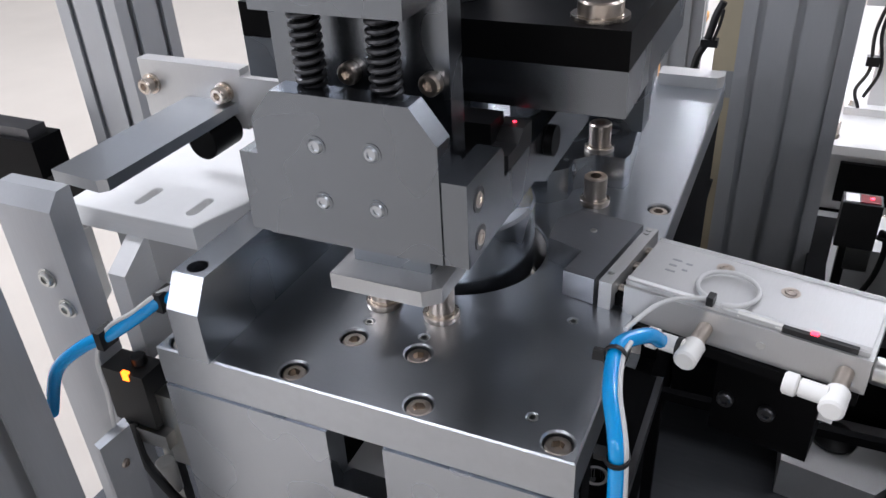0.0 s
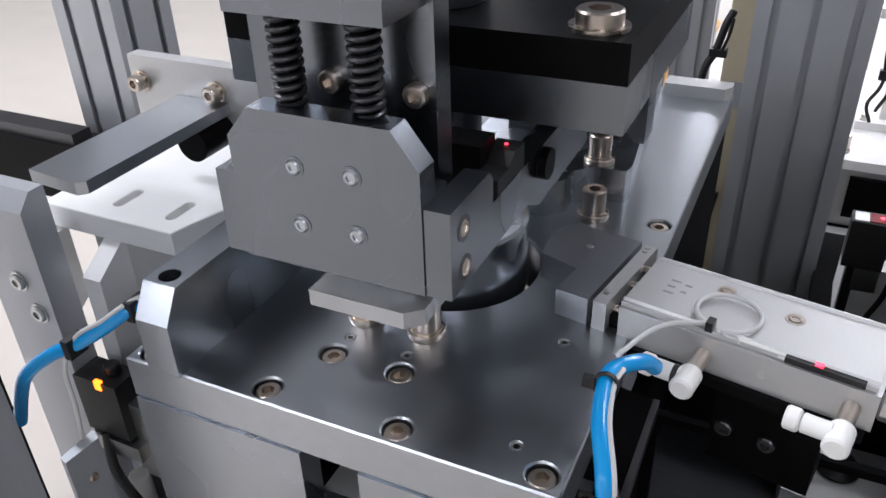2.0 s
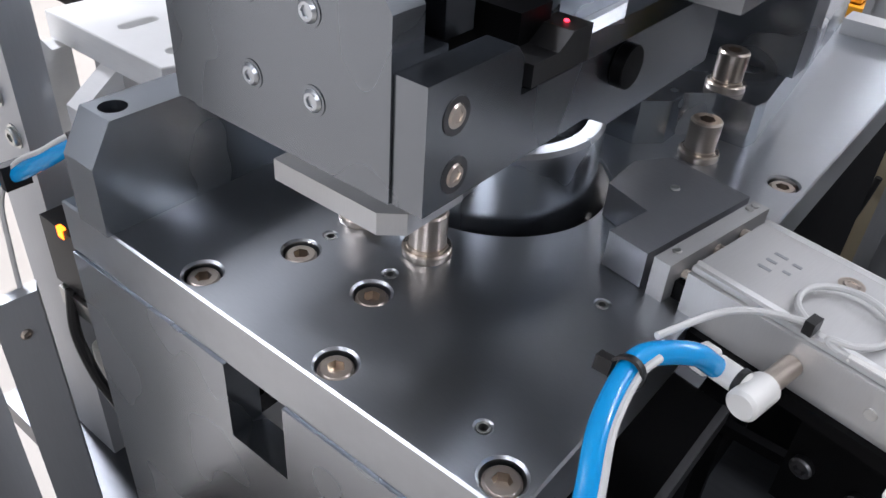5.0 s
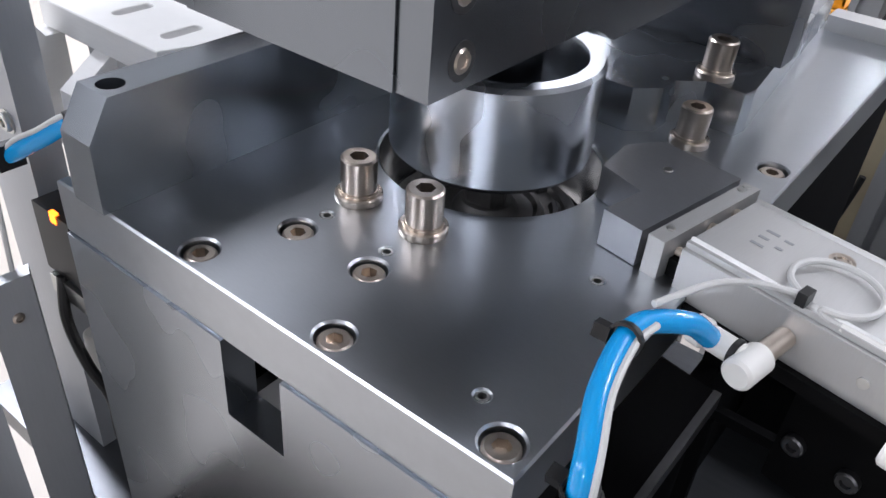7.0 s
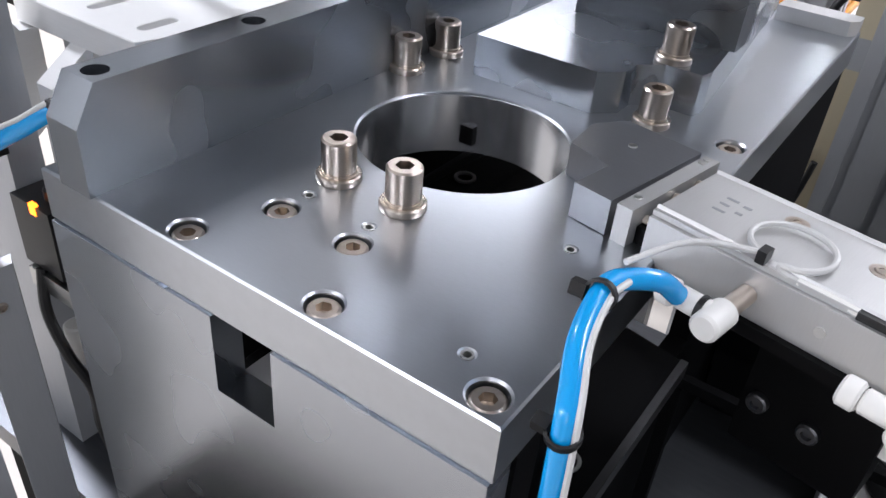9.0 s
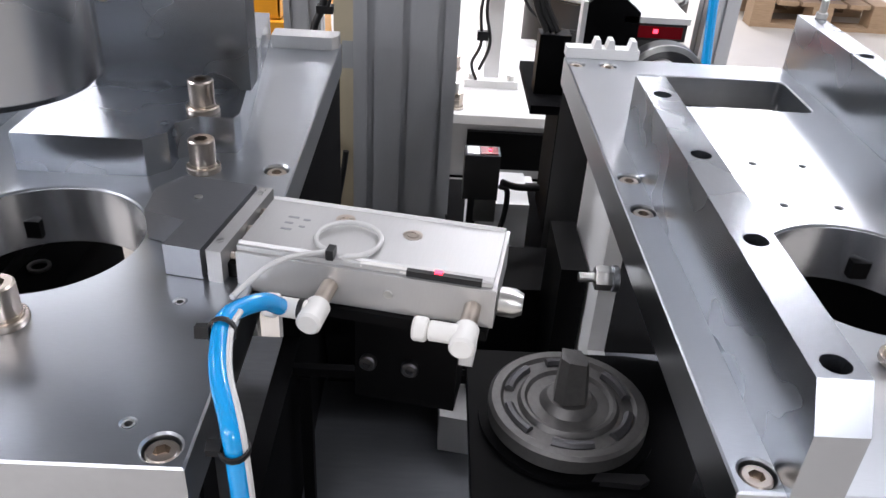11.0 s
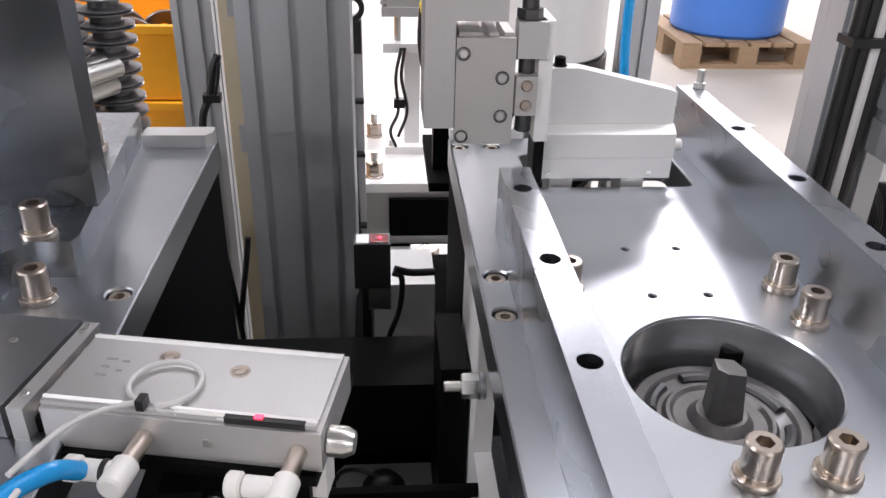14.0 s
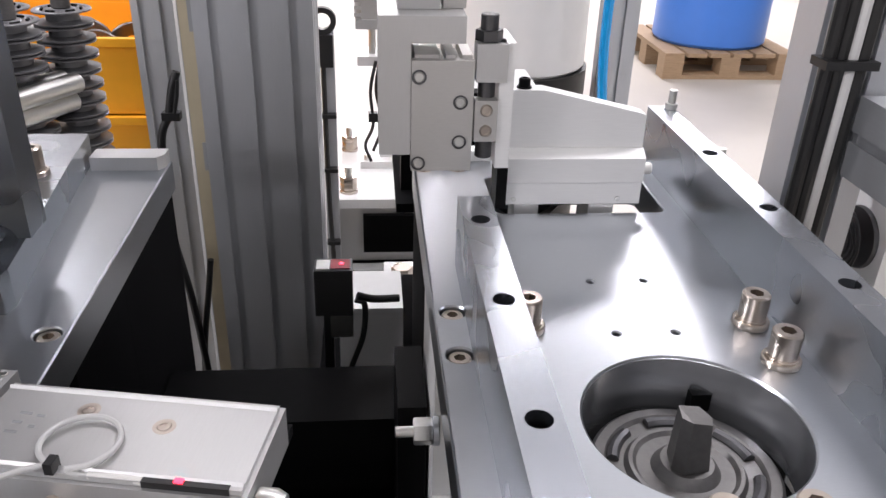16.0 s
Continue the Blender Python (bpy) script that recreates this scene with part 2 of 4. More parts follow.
def cap_screw(bm, x, y, z, r, h, washer=0.0, axis="z", flip=1, seg=24):
    """A socket head screw whose head stands h over z, with a real hexagonal socket."""
    s = r * 0.52
    hexa, ring = [], []
    for i in range(seg):
        a = 2 * math.pi * i / seg
        k = math.cos(math.pi / 6) / math.cos((a % (math.pi / 3)) - math.pi / 6)
        hexa.append((s * k * math.cos(a), s * k * math.sin(a)))
    levels = []
    if washer:
        levels += [[(r * 1.28, 0)], [(r * 1.28, washer)], [(r * 1.02, washer)]]
    levels += [[(r, washer)], [(r, washer + h - 0.9)], [(r - 0.9, washer + h)]]
    rings = []

    def put(u, w, q):
        if axis == "z":
            return (x + u, y + w, z + q * flip)
        if axis == "y":
            return (x + u, y + q * flip, z + w)
        return (x + q * flip, y + u, z + w)

    for lv in levels:
        rr, q = lv[0]
        rings.append([bm.verts.new(put(rr * math.cos(2 * math.pi * i / seg), rr * math.sin(2 * math.pi * i / seg), q)) for i in range(seg)])
    top = washer + h
    rings.append([bm.verts.new(put(u, w, top)) for u, w in hexa])
    rings.append([bm.verts.new(put(u, w, top - 0.55 * h)) for u, w in hexa])
    for a, b in zip(rings, rings[1:]):
        for i in range(seg):
            bm.faces.new((a[i], a[(i + 1) % seg], b[(i + 1) % seg], b[i]))
    bm.faces.new(rings[-1])
    return bm


MESHES = {}


def shared(key, name, make, mat, parent, m, label="", bevel=0.0):
    """Another object on one mesh, at the pose m in its parent."""
    if key not in MESHES:
        ob = obj(name, make(), mat, None, "", bevel)
        MESHES[key] = ob.data
    else:
        ob = new(name, MESHES[key])
    ob.parent = parent
    ob.matrix_basis = m
    if label:
        ob["label"] = label
    return ob


def mpose(x, y, z, rx=0, ry=0, rz=0):
    return pose(x * MM, y * MM, z * MM, rx, ry, rz)


def sunk_screw(parent, x, y, z=0):
    def make():
        bm = lathe([(0, -9.2), (7.4, -9.2), (7.4, -8.9), (0, -8.9)], 24)
        return cap_screw(bm, 0, 0, -9, 6.4, 7.4)
    shared("sunk", "screw", make, nickel, parent, mpose(x, y, z, 0, 0, (x * 7 + y * 3) % 60), "nickel-plated socket screw")


def tall_bolt(parent, x, y, z=0):
    def make():
        bm = lathe([(0, 0), (10.2, 0), (10.4, 0.4), (10.4, 3.2), (9.8, 3.8), (8.6, 3.8), (8.6, 5.2), (0, 5.2)], 28)
        return cap_screw(bm, 0, 0, 5.0, 7.9, 15.5, 0, seg=30)
    shared("bolt", "bolt", make, nickel, parent, mpose(x, y, z, 0, 0, (x * 5 + y) % 60), "nickel-plated socket bolt with washers")


def face_screw(parent, x, y, z, r=4.6, axis="y", flip=-1, h=2.0, mat=None):
    key = ("face", r, axis, flip, h)
    shared(key, "screw", lambda: cap_screw(bmesh.new(), 0, 0, 0, r, h, 0, axis, flip, 18), mat or nickel, parent, mpose(x, y, z))


def profile_outline(w, d, slots_w, slots_d, s=4.0, dep=6.0):
    """An aluminium profile's section with open slots on its four sides."""
    pts = []

    def side(a, b, n, horizontal, fixed, inward):
        L = b - a
        for i in range(n):
            c = a + L * (i + 0.5) / n
            sg = 1 if L > 0 else -1
            for off, de in ((-s, 0), (-s, 2.0), (-s * 1.7, 2.2), (-s * 1.7, dep), (s * 1.7, dep), (s * 1.7, 2.2), (s, 2.0), (s, 0)):
                p = c + off * sg
                q = fixed + inward * de
                pts.append((p, q) if horizontal else (q, p))

    pts.append((-w / 2, -d / 2))
    side(-w / 2, w / 2, slots_w, True, -d / 2, 1)
    pts.append((w / 2, -d / 2))
    side(-d / 2, d / 2, slots_d, False, w / 2, -1)
    pts.append((w / 2, d / 2))
    side(w / 2, -w / 2, slots_w, True, d / 2, -1)
    pts.append((-w / 2, d / 2))
    side(d / 2, -d / 2, slots_d, False, -w / 2, 1)
    return pts


def profile_bar(name, label, w, d, nw, nd, length, m, group="machine frame"):
    pts = profile_outline(w, d, nw, nd)
    ob = obj(name, prism(pts, "z", 0, length), profile_m, None)
    ob.matrix_basis = m
    return tagged(ob, label, "profile", group)

# ---------- the hall ----------
FLOOR = -800
floor = tagged(obj("floor", box(-12000, 7000, -9000, 11000, FLOOR - 50, FLOOR), concrete), "worn beige sealed concrete factory floor", "floor", "", "structure")
for nm, b in (("wall_north", (-12000, 7000, 11000, 11100)), ("wall_south", (-12000, 7000, -9100, -9000)), ("wall_east", (7000, 7100, -9100, 11100)), ("wall_west", (-12100, -12000, -9100, 11100))):
    tagged(obj(nm, box(*b, FLOOR, 3100), wall_m), "plain light grey painted factory hall wall", "wall", "", "structure")
tagged(obj("ceiling", box(-12100, 7100, -9100, 11100, 3100, 3200), roof_m), "grey factory hall ceiling", "ceiling", "", "structure")

# machine bed: sunken tray between and below the two press beds, near-black for shade
bed = thing("machine_bed", "steel machine bed under the press stations, blackened for the shade of the pit", "machine base", 0, 0, -262)
part("bed_plate", box(-420, 480, -8, 400, -20, 0), pit_m, bed, "", 1.0)
# rear of the same plate, its shade put in as near-black
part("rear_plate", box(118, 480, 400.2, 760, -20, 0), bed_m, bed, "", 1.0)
# unseen dark apron, added to darken the reflection in the front walls
part("unseen_dark_apron", box(-250, 470, -130, -8.3, -20, 0), bed_m, bed, "", 1.0)
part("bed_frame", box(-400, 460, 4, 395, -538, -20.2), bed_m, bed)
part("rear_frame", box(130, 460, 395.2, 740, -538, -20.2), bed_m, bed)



# ---------- the two press beds ----------
def press_bed(xc, right_rim, short_left, label):
    st = thing("press_bed", label, "press bed", xc, 0, 0, 0, "press beds")
    holes = [circle(0, 143, 54, 72)]
    cb = [(-107, 0), (-35, 0), (37, 0), (107, 0), (-19, 35.5), (20, 35.5)]
    cb += [(-107, 203), (-107, 246), (-110, 470), (-82, 470)] if right_rim else [(107, 232)]
    holes += [circle(x, y, 7.4, 28) for x, y in cb]
    small = [(88, 91), (91, 11.6), (-18, 51), (17, 49)] if not right_rim else [(-18, 51), (17, 49)]
    holes += [circle(x, y, 2.6, 12) for x, y in small]
    if right_rim:
        holes += [circle(x, y, 2.2, 12) for x, y in ((-17, 279), (17, 279), (-17, 220), (17, 220))]
        holes.append(rounded(-62, 66, 381, 452, 7))
    bp = part("base_plate", sheet([(-118, -10), (118, -10), (118, 490), (-118, 490)], holes, -26, 0, 0.9), steel, st, limit=0.25)
    for x, y in cb:
        sunk_screw(bp, x, y)
    for x, y in small:
        part("insert", lathe([(1.6, -6), (1.6, -0.3), (2.5, -0.3), (2.5, -6)], 14, (x, y, 0)), zinc, bp)
    # bore wall below the plate
    part("bore_liner", lathe([(53.6, -36), (53.6, -1.4), (53.9, -1.0), (53.95, -26.3), (58, -26.3), (58, -36), (53.6, -36)], 72, (0, 143, 0)), turned, st, "turned bore wall")
    # no recess is cut: a black block gives the notch its shade
    nx = 18 if right_rim else -33
    part("notch_shade_block", box(nx, nx + 11, 187, 194.5, -30, -19), black_ox, st, "black block for the shade of a milled notch", 0.4)
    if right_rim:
        # dark sheet added below the cutout so that it reads as deep shade
        part("cutout_shade_sheet", box(-80, 84, 365, 470, -92, -82), bed_m, st)
    # rims with a chamfered nose and counterbored holes
    for sx, on, y1, hy in ((-1, True, 304 if short_left else 490, (6.5, 91, 180, 270, 360, 450)), (1, right_rim, 490, (6.5, 95, 189, 283, 378, 473))):
        if not on:
            continue
        nose = [(-12, 0.05), (-12, 31), (-1.5, 48), (y1, 48), (y1, 0.05)]
        x0 = 90 * sx
        rim = part("rim", prism(nose, "x", x0 - 10, x0 + 10), steel_h, st, "", 0.5)
        cut = bmesh.new()
        for y in hy:
            if y > y1 - 20:
                continue
            lathe([(0, 36), (5.7, 36), (5.7, 50), (0, 50)], 28, (x0, y, 0), "z", cut)
        tool = obj("rim_hole_cutter", cut, steel_h)
        bo = rim.modifiers.new("holes", "BOOLEAN")
        bo.operation, bo.object, bo.solver = "DIFFERENCE", tool, "EXACT"
        tool.parent = st
        bpy.context.view_layer.update()
        me = bpy.data.meshes.new_from_object(rim.evaluated_get(bpy.context.evaluated_depsgraph_get()))
        rim.modifiers.clear()
        rim.data = me
        for pg in me.polygons:
            pg.use_smooth = False
        bpy.data.objects.remove(tool)
        for y in hy:
            if y > y1 - 20:
                continue
            shared("rimscrew", "screw", lambda: cap_screw(bmesh.new(), 0, 0, 0, 5.0, 4.5, 0, seg=18), black_ox, rim, mpose(x0, y, 36.1))
    # box under the plate, with a square window in its front wall
    face = [(-117, -261), (117, -261), (117, -26.2), (20, -26.2), (20, -66), (-13, -66), (-13, -26.2), (-117, -26.2)]
    part("front_wall", prism(face, "y", -11.2, 4), steel_h, st, "", 0.8)
    part("window_sill", box(-14, 21, 4.2, 30, -72, -66.5), satin, st, "", 0.6)
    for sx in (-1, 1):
        # lit and shaded lengths of the wall put in as bright and near-black
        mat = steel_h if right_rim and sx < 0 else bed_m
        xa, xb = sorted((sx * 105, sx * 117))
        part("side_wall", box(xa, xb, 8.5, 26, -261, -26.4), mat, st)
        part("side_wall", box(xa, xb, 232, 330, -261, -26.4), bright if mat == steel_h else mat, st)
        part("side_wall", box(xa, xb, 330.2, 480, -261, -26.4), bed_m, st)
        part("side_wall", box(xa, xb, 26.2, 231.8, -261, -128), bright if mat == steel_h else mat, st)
    for x, y in ((-18, 70), (18, 70)):
        tall_bolt(st, x, y)
    for x, y in ((-73, 191), (-72, 229)) if not right_rim else ((-67, 227.5),):
        tall_bolt(st, x, y)
    tall_bolt(st, 64, 227.5)
    if right_rim:
        tall_bolt(st, 64, 189)
    return st


bed_a = press_bed(-107, False, False, "ground steel press bed with a bore, side rim and nickel bolts")
press_bed(328, True, True, "ground steel press bed with two rims and a rectangular cutout")

# raised rear block and stop of the first bed
part("rear_block", prism([(-42, 214), (34, 214), (45, 226), (45, 240), (57, 252), (78, 252), (80, 262), (71, 345), (61, 430), (56, 488), (-50, 488), (-42, 300)], "z", 0.05, 24), steel_h, bed_a, "", 0.5)
tall_bolt(bed_a, 57, 262, 24)
part("end_stop", prism([(60, 468), (112, 468), (117, 476), (117, 489), (60, 489)], "z", 0.05, 11), satin, bed_a, "", 0.4)
tall_bolt(bed_a, 45, 402, 24)

# column behind the ram
col = thing("press_column", "tall dark steel column plate with bolts behind the press head", "press column", -107, 300, 24)
part("column_plate", box(-24, 79, 0, 26, 0.1, 420), tool_steel, col, "", 0.8)
for x, z in ((-8, 62), (-6, 112), (50, 150)):
    face_screw(col, x, 0, z, 6.5, "y", -1, 7.0)
part("label_plate", box(-22, 4, -9, -7.2, 68, 84), yellow, col, "yellow label tag")

# ---------- press ram and carriage (move) ----------
ram = thing("press_ram", "polished round press ram under a black-topped steel carriage", "press ram", -108, 12, 0)
ft = prism([(-24, 18), (28, 18), (36, 25), (36, 56), (-24, 56)], "z", 33, 42)
foot = part("foot_bar", ft, satin, ram, "bright aluminium foot bar", 0.4)
part("foot_stem", box(-18, 26, 34, 52, 42.1, 62), tool_steel, foot)
part("ram_body", lathe([(0, -16), (44, -16), (48, -12), (48, 32), (46.5, 34), (40, 34), (39, 32), (39, 12), (0, 12)], 72, (-1, 131, 0)), steel_h, ram)
part("ram_stem", rod(20, 12.1, 114.8, (-1, 131, 0), "z", 36), tool_steel, ram)
part("carriage", box(-108, 107, 88, 245, 115, 138), tool_steel, ram, "", 0.8)
part("carriage_cover", box(-108, 107, 88, 245, 138.2, 157), black_ox, ram, "black cover plate", 0.8)
part("ram_guide", rod(24, 157.2, 420, (-1, 131, 0), "z", 36), tool_steel, ram)
for x in (88, -88):
    part("carriage_bolt", cap_screw(bmesh.new(), x, 106, 157.2, 11, 7, 2.0, seg=30), nickel, ram)
part("upper_block", box(-30, 40, -4, 30, 182, 238), tool_steel, ram, "", 0.8)
part("block_wing", box(-52, -30.2, 8, 30, 186, 238), tool_steel, ram, "", 0.8)
part("back_plate", box(-46, 43, 30.2, 44, 104, 250), tool_steel, ram, "", 0.6)


def coil(x, y, z0, z1, r, wire, turns):
    n = 14
    return hose([(x + r * math.cos(2 * math.pi * i / n), y + r * math.sin(2 * math.pi * i / n), z0 + (z1 - z0) * i / (n * turns)) for i in range(int(n * turns) + 1)], wire, 7, 1)


for sx in (-16, 21):
    part("spring", coil(sx, 14, 134, 182, 6.0, 1.35, 12), springs_m, ram, "dark compression spring")
    part("spring_rod", rod(4.6, 128, 184, (sx, 14, 0)), black_ox, ram)
for sx, z in ((-5, 147), (35, 146)):
    face_screw(ram, sx, 30, z, 5.2, "y", -1, 5)

# ---------- press head (moves) ----------
head = thing("press_tool_head", "milled steel press head with chamfered front plate and side plates", "press head", -103.5, 12, 0)
fp = part("front_plate", prism([(-46, 69), (45, 69), (45, 126), (33, 142), (-34, 142), (-46, 128)], "y", 0, 13), tool_steel, head, "", 0.5)
for x, z in ((-13.7, 118.7), (13.9, 118.9), (-13.5, 91.2), (14.4, 91.8)):
    part("screw_recess", lathe([(0, -0.3), (4.9, -0.3), (4.9, 0.1), (0, 0.1)], 24, (x, 0, z), "y"), tool_steel, fp, "counterbore")
    face_screw(fp, x, -0.2, z, 3.7, "y", -1, 1.2, steel)
side = [(1, 69), (1, 110), (42, 110), (46, 105), (46, 93), (200, 93), (200, 60), (110, 60), (92, 69)]
for x0 in (45.2, -57):
    part("side_plate", prism(side, "x", x0, x0 + 11.8), tool_steel, head, "", 0.5)
for y, z in ((14, 97.5), (15, 69 + 9)):
    face_screw(head, 57, y, z, 4.2, "x", 1, 0.9)
    # flat dark disc: the shade inside the counterbore is only its colour
    part("screw_recess", lathe([(0, -0.1), (6, -0.1), (6, 0.3), (0, 0.3)], 24, (57, y, z), "x"), springs_m, head, "dark disc for the shade of a counterbore")
part("pivot_pin", rod(8.5, 0, 5, (57, 112, 84), "x", 24), black_ox, head, "black pivot pin")
part("inner_block", box(-45, 45, 60, 78, 72, 112), black_ox, head, "", 0.6)
part("shoulder", box(-45, 45, 13.2, 24, 70, 112), tool_steel, head, "", 0.6)
part("sensor_led", rod(1.0, 106, 106.8, (50, 80, 0)), led_r, head, "lit red sensor lamp")
part("sensor_block", prism([(52, 93.2), (86, 93.2), (86, 106), (74, 106), (66, 101), (52, 101)], "x", 43, 56.8), black_pl, head, "black sensor block", 0.5)

# ---------- pusher tongue beside the first bed (moves) ----------
tongue = thing("pusher_tongue", "bare aluminium tongue plate bolted to a flange", "pusher", -271, 0, 87)
part("tongue_plate", prism([(-15, 13), (20, 10), (24, 14), (24, 128), (-15, 128)], "z", -7, 0), steel, tongue, "", 0.6)
part("flange", box(-52, 30, 128.2, 138, -18, 22), satin, tongue, "", 0.5)
for x, z in ((-43, 6), (16, 6)):
    part("bolt", cap_screw(bmesh.new(), x, 128, z, 5.4, 7, 2, "y", -1, 18), nickel, tongue)
part("cylinder_nose", rod(11, 100, 127.8, (14, 0, -18), "y", 24), black_ox, tongue, "black cylinder nose")
part("flange_arm", box(30.2, 70, 126, 140, -14, 18), satin, tongue, "", 0.5)

# ---------- small slide cylinder clamp on the first bed ----------
sl = thing("slide_cylinder", "compact aluminium slide cylinder with white air fittings", "air cylinder", 4, 108, 0, -10.5)
part("cylinder_body", box(0, 124, 0, 56, -3, 17.5), satin, sl, "", 0.7)
part("slide_table", prism([(2, 17.7), (54, 17.7), (54, 20.2), (52, 20.2), (51, 21.6), (50, 20.2), (6, 20.2), (5, 21.6), (4, 20.2), (2, 20.2)], "x", 0, 122), satin, sl)
part("end_plate", box(-14, -6.5, -2, 66, -1, 17.5), satin, sl, "", 0.7)
part("jaw", prism([(-36, -2), (-17, -2), (-17, 68), (-58, 68), (-66, 50), (-60, 26), (-36, 22)], "z", 0.4, 17), jaw_m, sl, "", 0.7)
part("end_block", box(-6.4, -0.2, 4, 52, -2, 8), black_ox, sl)
for y in (8, 58, 62):
    part("screw", rod(1.9, 17.4, 18.3, (-11, y, 0), "z", 14), zinc, sl)
for y, z in ((48, 12), (9, 9), (30, 12)):
    part("screw", rod(2.6, -6.4, -0.1, (0, y, z), "x", 12), nickel, sl)
for y in (6, 40):
    part("guide_pin", rod(2.2, -16.9, -14.1, (0, y, 10), "x", 12), nickel, sl)
part("locating_pin", rod(2.2, 17.05, 18, (-40, 46, 0), "z", 14, 0.3), zinc, sl)
for x, y in ((78, 34), (42, 40)):
    part("screw", cap_screw(lathe([(0, 20.0), (4.9, 20.0), (4.9, 20.35), (0, 20.35)], 20, (x, y, 0)), x, y, 20.1, 3.6, 0.7), nickel, sl)
for k, (x, y, w) in enumerate(((14, 22, 9), (14, 28, 7), (14, 34, 9), (22, 26, 5), (22, 33, 6))):
    part("print_mark", box(x, x + w * 0.6, y, y + 1.6, 20.25, 20.4), print_m, sl)
part("pin_hole", rod(2.2, -0.6, 0.2, (74, 0, 7), "y", 14, 0.1), zinc, sl)
part("sensor_body", box(82, 117, 1.5, 5.5, 16.5, 20.6), black_pl, sl, "black reed sensor", 0.6)
part("sensor_led", box(95, 98.5, 2.3, 4.7, 20.65, 21.4), led_r, sl, "lit red sensor lamp")
part("sensor_sleeve", hose([(82, 3.5, 19), (72, 3.8, 19.3), (60, 3.6, 19.2)], 1.7), white_p, sl)
# cable loop lying on the table
ring = [(50 + 15.5 * math.sin(radians(a)), 18 - 15.5 * math.cos(radians(a)), 22.4 + a / 360) for a in range(10, 360, 25)]
loop = [(60, 3.6, 19.2), (54, 2.8, 20.6)] + ring + [(43, 2.6, 23.4), (36, -4, 25), (30, -14, 27.5), (26, -28, 30), (22, -52, 31)]
part("sensor_cable", hose(loop, 1.25, 8, 8), grey_c, sl, "thin grey sensor cable")
part("cable_tie", box(44, 47.6, 0.5, 6.5, 20.3, 25.6), black_pl, sl, "", 0.8)


def elbow(x):
    """White push-in speed fitting on the cylinder's front."""
    part("port", rod(4.0, -16, 0, (x + 9, 0, 7), "y", 18), nickel, sl, "brass threaded port")
    part("fitting_knob", rod(5.8, -32, -16.2, (x + 9, 0, 7), "y", 22, 1.2), white_p, sl, "white fitting knob")
    part("fitting_body", rod(4.6, -7, 6, (x, -23, 8), "x", 22, 0.8), white_p, sl, "white push-in fitting")
    part("fitting_collar", rod(5.6, -14, -7.2, (x, -23, 8), "x", 22, 1.0), white_p, sl)


def to_slide(p):
    """From the hall's millimetres to the tilted cylinder's own."""
    c, s = math.cos(radians(10.5)), math.sin(radians(10.5))
    return (c * (p[0] - 4) - s * (p[1] - 108), s * (p[0] - 4) + c * (p[1] - 108), p[2])


elbow(37)
elbow(105)
part("fitting_band", rod(5.2, 2.0, 4.5, (37, -23, 8), "x", 20), black_pl, sl, "black release ring")
way = [(30, 77, 10), (25, 66, 20), (16, 50, 25), (15, 38, 25), (18, 20, 20), (24, 6, 11), (27, -1, 2), (29, -5, -30), (29, -8, -80), (27, -12, -150), (22, -16, -255)]
part("air_tube", hose([to_slide(p) for p in way], 4.0, 14, 8), blue_t, sl, "glossy blue polyurethane air tube")
part("sensor_cable", hose([to_slide((p[0] + 4.0, p[1] - 0.5, p[2] + 1.6)) for p in way[2:]], 1.3, 8, 8), grey_c, sl, "thin grey sensor cable")
for p, tilt in (((15, 38, 25), 75), ((27, -1, 2), 15)):
    c = to_slide(p)
    ti = part("tube_tie", lathe([(5.0, -1.6), (6.0, -1.4), (6.0, 1.4), (5.0, 1.6), (5.0, -1.6)], 16), black_pl, sl, "black cable tie")
    ti.matrix_basis = mpose(*c, tilt, 0, 12)
    part("tie_head", box(-10, -4.5, -2.5, 2.5, -2, 2.4), black_pl, ti, "", 0.5)
part("bracket_bar", box(-4, 122, -3, 70, -9, -3.3), black_ox, sl)
part("stop_nut", lathe([(0, 0), (6, 0), (7, 1), (7, 8), (5, 12), (0, 12)], 18, (124.2, 10, 6), "x"), zinc, sl)
mount = part("mount_block", box(46, 104, 42, 70, -97, -9.2), black_ox, sl, "black mounting block", 1.2)
for x, z in ((54, -70), (78, -70)):
    part("screw", cap_screw(bmesh.new(), x, 42, z, 5.0, 4, 0, "y", -1, 20), springs_m, mount)
part("side_lug", box(104.2, 112, 46, 62, -66, -40), white_p, mount, "white plastic lug", 1.0)

# ---------- swing arm and workpiece below the beds (move) ----------
arm = thing("shuttle_plate", "black steel shuttle plate with a ringed hole carrying the workpiece", "transfer shuttle", -107, 143, -112)
part("plate", sheet([(-58, -112), (128, -112), (128, 50), (50, 64), (-58, 64)], [circle(107, -54, 6, 20)], -8, 0, 0.5), black_ox, arm, limit=0.25)
part("hole_ring", lathe([(6, -7), (6, 0.4), (8, 0.4), (8, 0), (6.2, -7)], 24, (107, -54, 0)), zinc, arm, "bright hole bushing")
part("nest", lathe([(30, 0.1), (52, 0.1), (52, 3), (30, 3), (30, 0.1)], 40), black_ox, arm)
part("edge_strip", box(124, 128.4, -112, 50, -9, 1.2), springs_m, arm)
part("finger", prism([(8, -50), (34, -52), (40, -48), (38, -44), (12, -44)], "z", 0.2, 4), springs_m, arm, "dark steel locating finger")
part("runner", box(-40, 110, 50, 62, -15, -8.2), black_ox, arm)
rail = thing("shuttle_rail", "black guide rails under the shuttle plate", "guide rail", 110, 143, -262)
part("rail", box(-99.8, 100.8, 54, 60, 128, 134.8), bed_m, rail)
